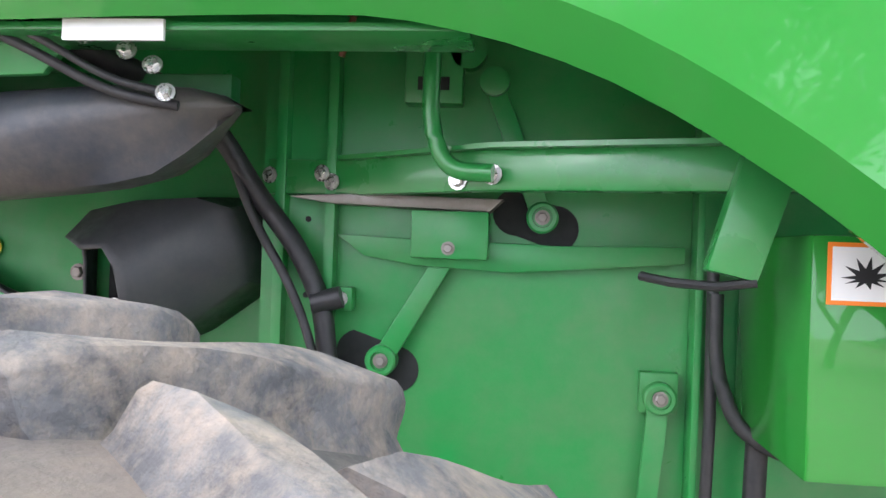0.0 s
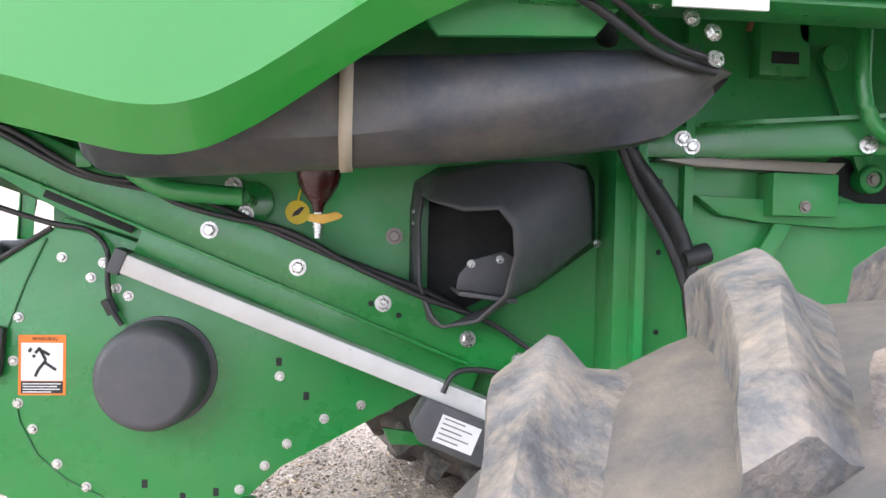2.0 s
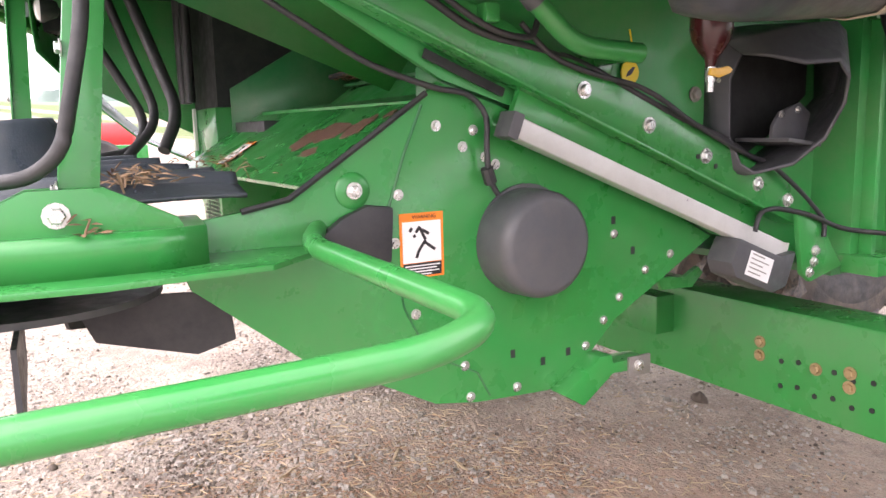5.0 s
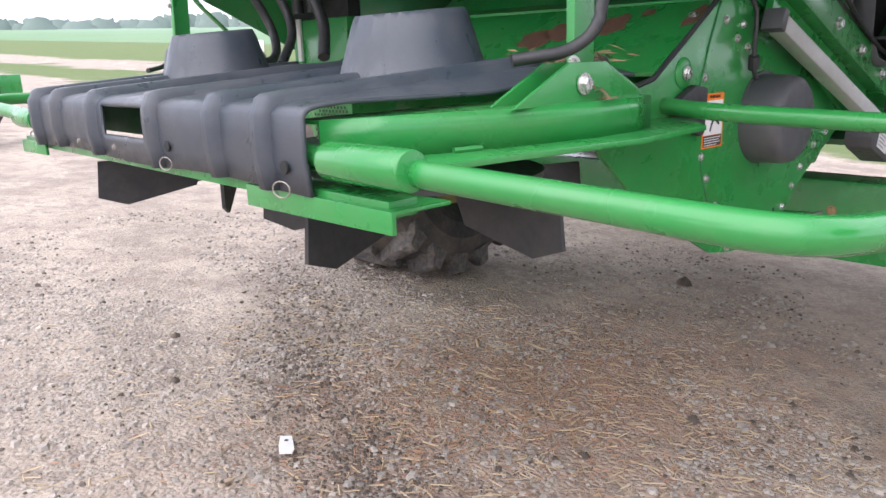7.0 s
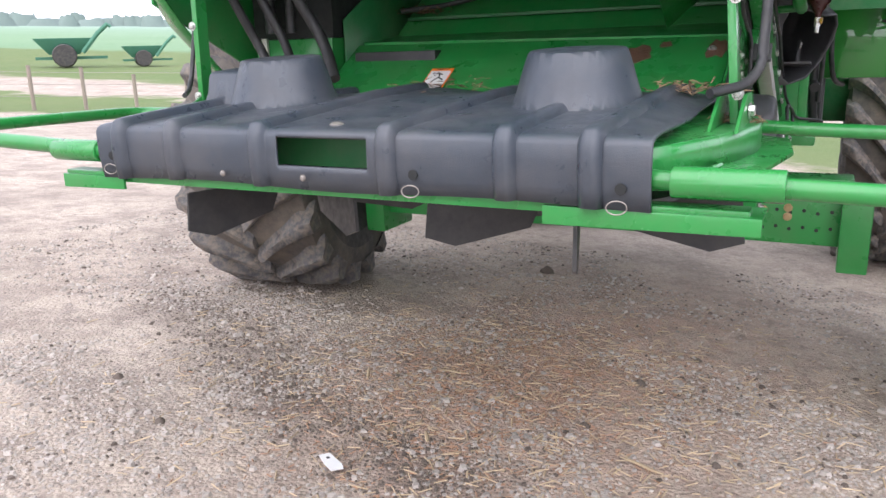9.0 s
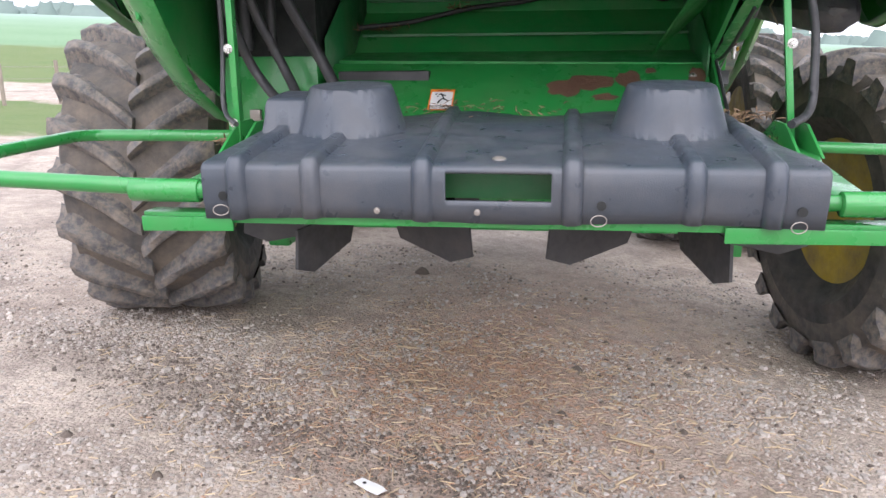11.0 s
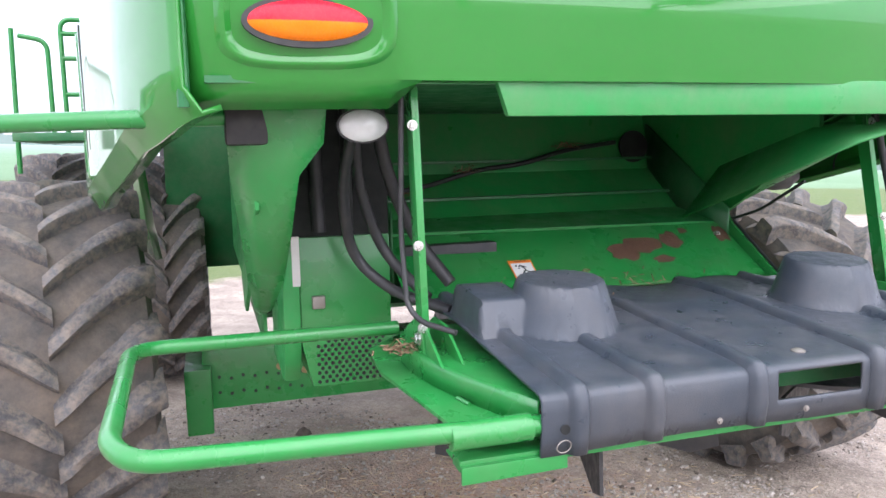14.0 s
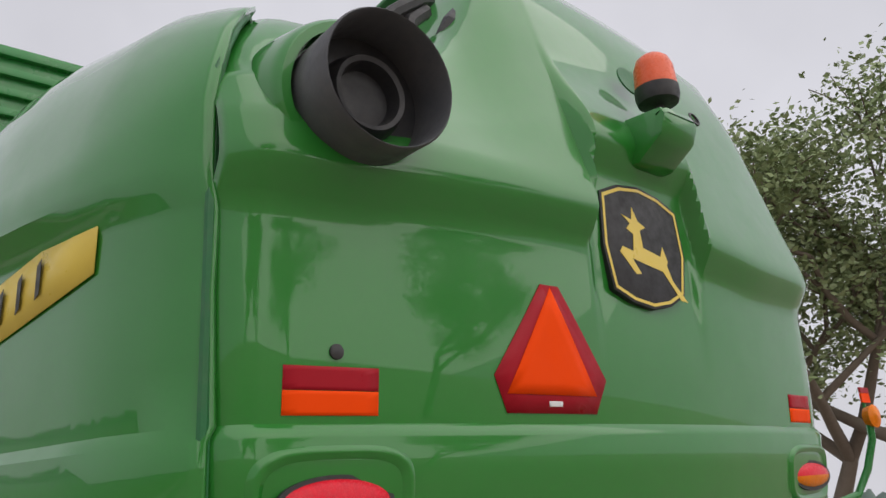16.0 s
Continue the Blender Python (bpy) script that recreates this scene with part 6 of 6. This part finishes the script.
def yard():
    return patchy(-1.5, 4.5, -3.2, 4.2)


def near_yard():
    return patchy(-0.9, 2.2, -1.8, 2.4)


TRACK = [(0.70, -0.15), (0.75, 0.0), (0.87, 0.35), (1.02, 0.82), (1.27, 1.285), (1.63, 1.68), (1.76, 2.23)]


def dark_band():
    k = rng.uniform(0, len(TRACK) - 1.001)
    i, f = int(k), k % 1
    x = TRACK[i][0] * (1 - f) + TRACK[i + 1][0] * f
    y = TRACK[i][1] * (1 - f) + TRACK[i + 1][1] * f
    return x + rng.gauss(0, 0.15), y + rng.gauss(0, 0.15)


scatter("gravel", 17000, "stone", 0.0035, 0.012, yard, "loose pale gravel on the yard", "gravel")
scatter("fine_gravel", 15000, "stone", 0.0025, 0.009, near_yard, "fine gravel on the yard", "gravel")
scatter("pebbles", 900, "stone", 0.008, 0.016, lambda: patchy(-0.9, 4.0, -2.2, 3.2), "grey pebbles strewn on the yard", "pebbles")
scatter("soil_crumbs", 3000, "clod", 0.003, 0.0075, dark_band, "dark soil crumbs on gravel", "soil")
scatter("soil_crumbs", 5000, "clod", 0.003, 0.010, yard, "dark soil crumbs on gravel", "soil")


def straws(name, count, mat, spot, lo, hi, label):
    s = Shape()
    for _ in range(count):
        x, y = spot()
        z = ground_z(x, y) + 0.005 + unevenness(x, y)
        a, ln = rng.uniform(0, math.pi), rng.uniform(lo, hi)
        d = Vector((math.cos(a), math.sin(a), rng.uniform(-0.08, 0.08))) * ln
        e = Vector((-math.sin(a), math.cos(a), 0)) * rng.uniform(0.0014, 0.0034)
        p = Vector((x, y, z))
        s.add([p - d - e, p + d - e, p + d + e, p - d + e, p + Vector((0, 0, 0.003)) - d, p + Vector((0, 0, 0.003)) + d], [(0, 1, 5, 4), (2, 3, 4, 5), (3, 0, 4), (1, 2, 5)])
    return tagged(part(name, s, M[mat], None, smooth=0), label, "straw", kind="stuff")


straws("straw", 2200, "straw", lambda: (rng.gauss(1.6, 0.8), rng.gauss(0.0, 0.8)), 0.008, 0.036, "broken straw pieces on gravel")
straws("chaff_litter", 3200, "red_chaff", lambda: (rng.gauss(1.55, 0.5), rng.gauss(0.12, 0.40)), 0.004, 0.014, "reddish chaff spilled on gravel")


def stick(x, y, a, ln):
    s = Shape()
    z = ground_z(x, y) + 0.010
    s.tube([(x + math.cos(a) * ln * k, y + math.sin(a) * ln * k, z + 0.004 * math.sin(k * 5)) for k in (-0.5, -0.2, 0.15, 0.5)], [0.004, 0.008, 0.007, 0.004], 6, flat=0.6)
    tagged(part("stalk", s, M["straw"], None), "short dry maize stalk piece lying on gravel", "stalk", group="dry stalks on the yard")


for x, y, a, ln in ((1.568, 0.311, 1.75, 0.13), (0.95, 0.12, 0.6, 0.07), (1.15, -0.60, 1.3, 0.16), (2.0, 0.42, 1.6, 0.12), (1.8, 0.6, 0.9, 0.10), (1.35, 0.62, 0.5, 0.11), (0.85, -0.55, 2.4, 0.12), (1.65, -0.75, 2.3, 0.07), (1.1, -0.95, 2.7, 0.1)):
    stick(x, y, a, ln)


def clod(x, y, r):
    s = Shape()
    rr = random.Random(int(x * 1000))
    rows = []
    for i in range(6):
        b = math.pi * 0.5 * (i / 5)
        rows.append([(x + r * math.cos(b) * math.cos(a) * (0.8 + 0.35 * noise.noise((a, b, x))), y + r * math.cos(b) * math.sin(a) * (0.8 + 0.35 * noise.noise((a + 4, b, y))), ground_z(x, y) - 0.004 + r * 0.8 * math.sin(b) * (1 + 0.4 * noise.noise((3 * a, b, 1)))) for a in (2 * math.pi * k / 12 for k in range(13))])
    s.grid(rows)
    tagged(part("soil_clod", s, M["clod"], None, smooth=50), "dark crumbly soil clod on gravel", "soil clod", group="soil clods on the yard")


for x, y, r in ((1.897, -0.425, 0.035), (1.35, -0.34, 0.03), (3.60, 0.60, 0.06), (2.35, -0.6, 0.025), (1.3, -0.82, 0.022), (0.55, 1.0, 0.025), (0.75, 1.45, 0.03)):
    clod(x, y, r)
s = Shape()
px, py, pz = 0.614, 0.297, ground_z(0.614, 0.297) + 0.010
s.prism([(-0.055, -0.02), (-0.03, -0.028), (0.055, -0.022), (0.06, 0.015), (0.0, 0.022), (-0.05, 0.02)], "z", 0, 0.003)
s.lathe([(0.003, 0.007), (0.0036, 0.007)], (0.028, -0.004, 0), (0, 0, 1), 10, 1)
paper = part("paper_tag", s, [M["white"], M["ink"]], None)
paper.matrix_world = pose(px, py, pz, 3, -2, 60)
tagged(paper, "white paper tag with a punched hole on gravel", "tag")


# ---- beyond the yard ----
def tree(at, height, spread, seed, label):
    """Trunk, forking limbs and a ragged crown of small leaves."""
    r = random.Random(seed)
    root = thing("tree", label, "tree", group="trees beyond the yard", at=at)
    tips, wood = [], Shape()

    def grow(p, d, ln, rad, depth):
        pts, q = [p], p
        for _ in range(3):
            d = (d + Vector((r.gauss(0, 0.16), r.gauss(0, 0.16), r.gauss(0.04, 0.1)))).normalized()
            q = q + d * ln / 3
            pts.append(q)
        wood.tube(pts, [rad, rad * 0.9, rad * 0.78, rad * 0.62], 7)
        if depth > 0:
            tips.append(q)
        if depth < 5:
            for _ in range(3 if depth < 2 else 2 + (r.random() < 0.5)):
                turn = Vector((r.gauss(0, 0.75) * spread, r.gauss(0, 0.75) * spread, r.uniform(-0.15, 0.8)))
                grow(q if r.random() < 0.65 else pts[2], (d * 0.6 + turn).normalized(), ln * r.uniform(0.66, 0.88), rad * 0.6, depth + 1)

    grow(Vector((0, 0, -0.2)), Vector((0, 0, 1)), height * 0.26, height * 0.018, 0)
    part("trunk", wood, M["bark"], root, "rough grey-brown bark", smooth=60)
    leaves = Shape()
    for tip in tips:
        if r.random() < 0.08:
            continue
        for _ in range(r.randint(75, 125)):
            c = tip + Vector((r.gauss(0, 0.36), r.gauss(0, 0.36), r.gauss(0, 0.30))) * height * 0.085
            u = Vector((r.gauss(0, 1), r.gauss(0, 1), r.gauss(0, 0.6))).normalized()
            w = u.cross(Vector((r.gauss(0, 1), r.gauss(0, 1), r.gauss(0, 1)))).normalized()
            k = height * r.uniform(0.004, 0.0075)
            leaves.add([c - u * k, c + w * k * 0.55, c + u * k * 1.1, c - w * k * 0.55], [(0, 1, 2, 3)])
    part("crown", leaves, M["leaf"], root, "green leaves with gaps", smooth=0)
    return root
tree((9.4, -17.6, ground_z(9.4, -17.6)), 15.5, 0.85, 5, "tall leafy tree with bare twigs at its edge")
tree((5.6, -19.5, ground_z(5.6, -19.5)), 16.0, 0.9, 8, "tall leafy tree at the yard's edge")

# a windbreak on the near side of the yard, mirrored in the hood
behind = tree((-17.0, 3.5, ground_z(-17.0, 3.5)), 12.5, 0.95, 21, "leafy windbreak tree along the yard")
for x, y, a in ((-19.0, -5.0, 80), (-24.0, 14.0, 160), (-21.0, -13.0, 230)):
    copy_thing(behind, pose(x, y, ground_z(x, y), 0, 0, a))


def grain_cart(at, turn, scale):
    root = thing("grain_cart", "green grain cart with raised unloading auger, parked on grass", "grain cart", group="parked carts")
    s = Shape()
    s.add([(-1.9, -1.1, 2.0), (1.9, -1.1, 2.0), (1.9, 1.1, 2.0), (-1.9, 1.1, 2.0), (-1.0, -0.6, 0.9), (1.0, -0.6, 0.9), (1.0, 0.6, 0.9), (-1.0, 0.6, 0.9)],
          [(0, 1, 2, 3), (7, 6, 5, 4), (0, 4, 5, 1), (1, 5, 6, 2), (2, 6, 7, 3), (3, 7, 4, 0)])
    part("hopper", s, M["cart"], root, bevel=0.03)
    s = Shape()
    s.tube([(1.2, -1.1, 1.0), (2.3, -1.2, 2.3), (3.0, -1.25, 2.9), (3.2, -1.25, 2.7)], 0.16, 10)
    part("auger", s, M["cart"], root)
    s = Shape()
    s.box((-1.9, -0.1, 0.55), (2.8, 0.1, 0.75))
    part("drawbar", s, M["cart"], root)
    for y in (-1.15, 1.15):
        s = Shape()
        s.lathe([(-0.25, 0.35), (-0.25, 0.72), (-0.15, 0.8), (0.15, 0.8), (0.25, 0.72), (0.25, 0.35)], (0, y, 0.8), (0, 1, 0), 24)
        wheel = part("wheel", s, M["sidewall"], root)
        s = Shape()
        s.lathe([(-0.2, 0.36), (0.2, 0.36)], (0, y, 0.8), (0, 1, 0), 20)
        part("rim", s, M["cart"], wheel)
    root.matrix_world = pose(*at, 0, 0, turn) @ Matrix.Scale(scale, 4)
    return root


cart = grain_cart((26.5, 35.5, ground_z(26.5, 35.5)), -38, 0.74)
copy_thing(cart, pose(29.6, 33.2, ground_z(29.6, 33.2), 0, 0, -38) @ Matrix.Scale(0.74, 4))
root = thing("wagon", "white box wagon on four wheels, parked on grass", "wagon")
s = Shape()
s.box((-1.1, -0.9, 0.8), (1.1, 0.9, 1.35))
part("box", s, M["white"], root, bevel=0.03)
for x in (-0.8, 0.8):
    for y in (-0.9, 0.9):
        s = Shape()
        s.lathe([(-0.12, 0.2), (-0.12, 0.42), (0.12, 0.42), (0.12, 0.2)], (x, y, 0.42), (0, 1, 0), 20)
        part("wheel", s, M["sidewall"], root)
root.matrix_world = pose(18.6, 34.0, ground_z(18.6, 34.0), 0, 0, -30)

# fence
fence = thing("fence", "grey weathered wooden post-and-wire fence", "fence")
rf = random.Random(3)
posts = [(9.5 + 0.95 * k, 18.6 - 0.78 * k + rf.uniform(-0.1, 0.1)) for k in range(12)] + [(15.4 + 0.5 * k, 10.9 - 1.4 * k) for k in range(2)]
for x, y in posts:
    g = ground_z(x, y)
    s = Shape()
    s.tube([(x, y, g - 0.1), (x + rf.uniform(-0.04, 0.04), y, g + rf.uniform(0.9, 1.15))], 0.05, 7)
    part("post", s, M["wood"], fence)
for h in (0.35, 0.65, 0.95):
    s = Shape()
    s.tube([(x, y, ground_z(x, y) + h) for x, y in posts], 0.006, 5)
    part("wire_rail", s, M["dull"], fence)
# stacked gate panels
gate = thing("gate", "grey metal farm gate in the fence", "gate")
for k in range(5):
    s = Shape()
    s.tube([(15.6, 10.2, ground_z(15.6, 10.2) + 0.2 + 0.22 * k), (16.6, 8.4, ground_z(16.6, 8.4) + 0.2 + 0.22 * k)], 0.025, 6)
    part("gate_bar", s, M["wood"], gate)


def barn(at, w, d, h, ridge, turn, label):
    root = thing("barn", label, "barn", group="farm buildings")
    s = Shape()
    s.box((-d / 2, -w / 2, 0), (d / 2, w / 2, h))
    s.prism([(-w / 2, h), (w / 2, h), (0, ridge)], "x", -d / 2, d / 2)
    part("wall", s, M["barn"], root, smooth=0)
    for sg in (1, -1):
        s = Shape()
        s.add([(-d / 2 - 0.3, sg * (w / 2 + 0.3), h - 0.1), (d / 2 + 0.3, sg * (w / 2 + 0.3), h - 0.1), (d / 2 + 0.3, 0, ridge + 0.08), (-d / 2 - 0.3, 0, ridge + 0.08)], [(0, 1, 2, 3)])
        part("roof", s, M["roof"], root, solid=0.1, smooth=0)
    for y in (-w * 0.2, w * 0.22):
        s = Shape()
        s.box((-d / 2 - 0.03, y - 0.5, h * 0.35), (-d / 2 + 0.02, y + 0.5, h * 0.6))
        part("window", s, M["ink"], root)
    root.matrix_world = pose(*at, 0, 0, turn)
    return root


barn((47, 19.5, ground_z(47, 19.5)), 7.5, 9, 4.2, 6.6, 20, "white-sided farm barn with grey roof beyond the fence")
barn((48, 1.0, ground_z(48, 1.0)), 9, 10, 4.5, 7.0, 0, "white farm building with dark windows")


def yard_implement():
    root = thing("planter", "parked green implement with yellow wheels on the yard", "implement")
    g = ground_z(0.4, 9)
    for x in (-0.05, 0.55, 1.5):
        s = Shape()
        s.lathe([(-0.12, 0.22), (-0.12, 0.38), (-0.08, 0.42), (0.08, 0.42), (0.12, 0.38), (0.12, 0.22)], (x, 9.0, g + 0.42), (0, 1, 0), 28)
        w = part("wheel", s, M["sidewall"], root)
        s = Shape()
        s.lathe([(-0.10, 0.26), (0.0, 0.22), (0.0, 0.06), (-0.06, 0.05), (-0.06, 0)], (x, 9.0, g + 0.42), (0, 1, 0), 24)
        part("wheel_disc", s, M["yellow"], w, "yellow wheel disc")
    s = Shape()
    s.box((-0.6, 9.1, g + 0.5), (2.2, 9.4, g + 0.75))
    part("frame", s, M["green"], root, bevel=0.02)
    root2 = thing("fuel_tank", "red cylindrical fuel tank on a stand", "tank")
    s = Shape()
    s.lathe([(-0.75, 0.0), (-0.72, 0.2), (-0.65, 0.28), (0.65, 0.28), (0.72, 0.2), (0.75, 0.0)], (1.9, 13.5, ground_z(1.9, 13.5) + 0.75), (1, 0, 0), 24)
    part("vessel", s, M["red_paint"], root2)
    for x in (1.5, 2.3):
        s = Shape()
        s.box((x - 0.05, 13.25, ground_z(1.9, 13.5) - 0.05), (x + 0.05, 13.75, ground_z(1.9, 13.5) + 0.55))
        part("stand", s, M["dull"], root2)


yard_implement()


# line of woods on the horizon, with the haze in its colour
def far_woods():
    s = Shape()
    r = random.Random(7)
    for k in range(260):
        a = radians(-75 + 170 * k / 260) + r.uniform(-0.004, 0.004)
        dist = r.uniform(430, 520)
        x, y = dist * math.cos(a), dist * math.sin(a)
        if x < 20:
            continue
        hgt, w = r.uniform(3.5, 8.5), r.uniform(5, 11)
        g = ground_z(x, y) - 0.5
        side = Vector((-math.sin(a), math.cos(a), 0))
        rows = []
        for i in range(5):
            b = i / 4
            rows.append([tuple(Vector((x, y, g)) + side * w * math.cos(math.pi * j / 6) * (1 - 0.45 * b) * r.uniform(0.8, 1.1) + Vector((math.cos(a), math.sin(a), 0)) * -w * 0.6 * math.sin(math.pi * j / 6) * (1 - 0.4 * b) + Vector((0, 0, hgt * b * r.uniform(0.85, 1.1)))) for j in range(7)])
        s.grid(rows)
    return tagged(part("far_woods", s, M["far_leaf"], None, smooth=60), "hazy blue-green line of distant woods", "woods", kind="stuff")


far_woods()
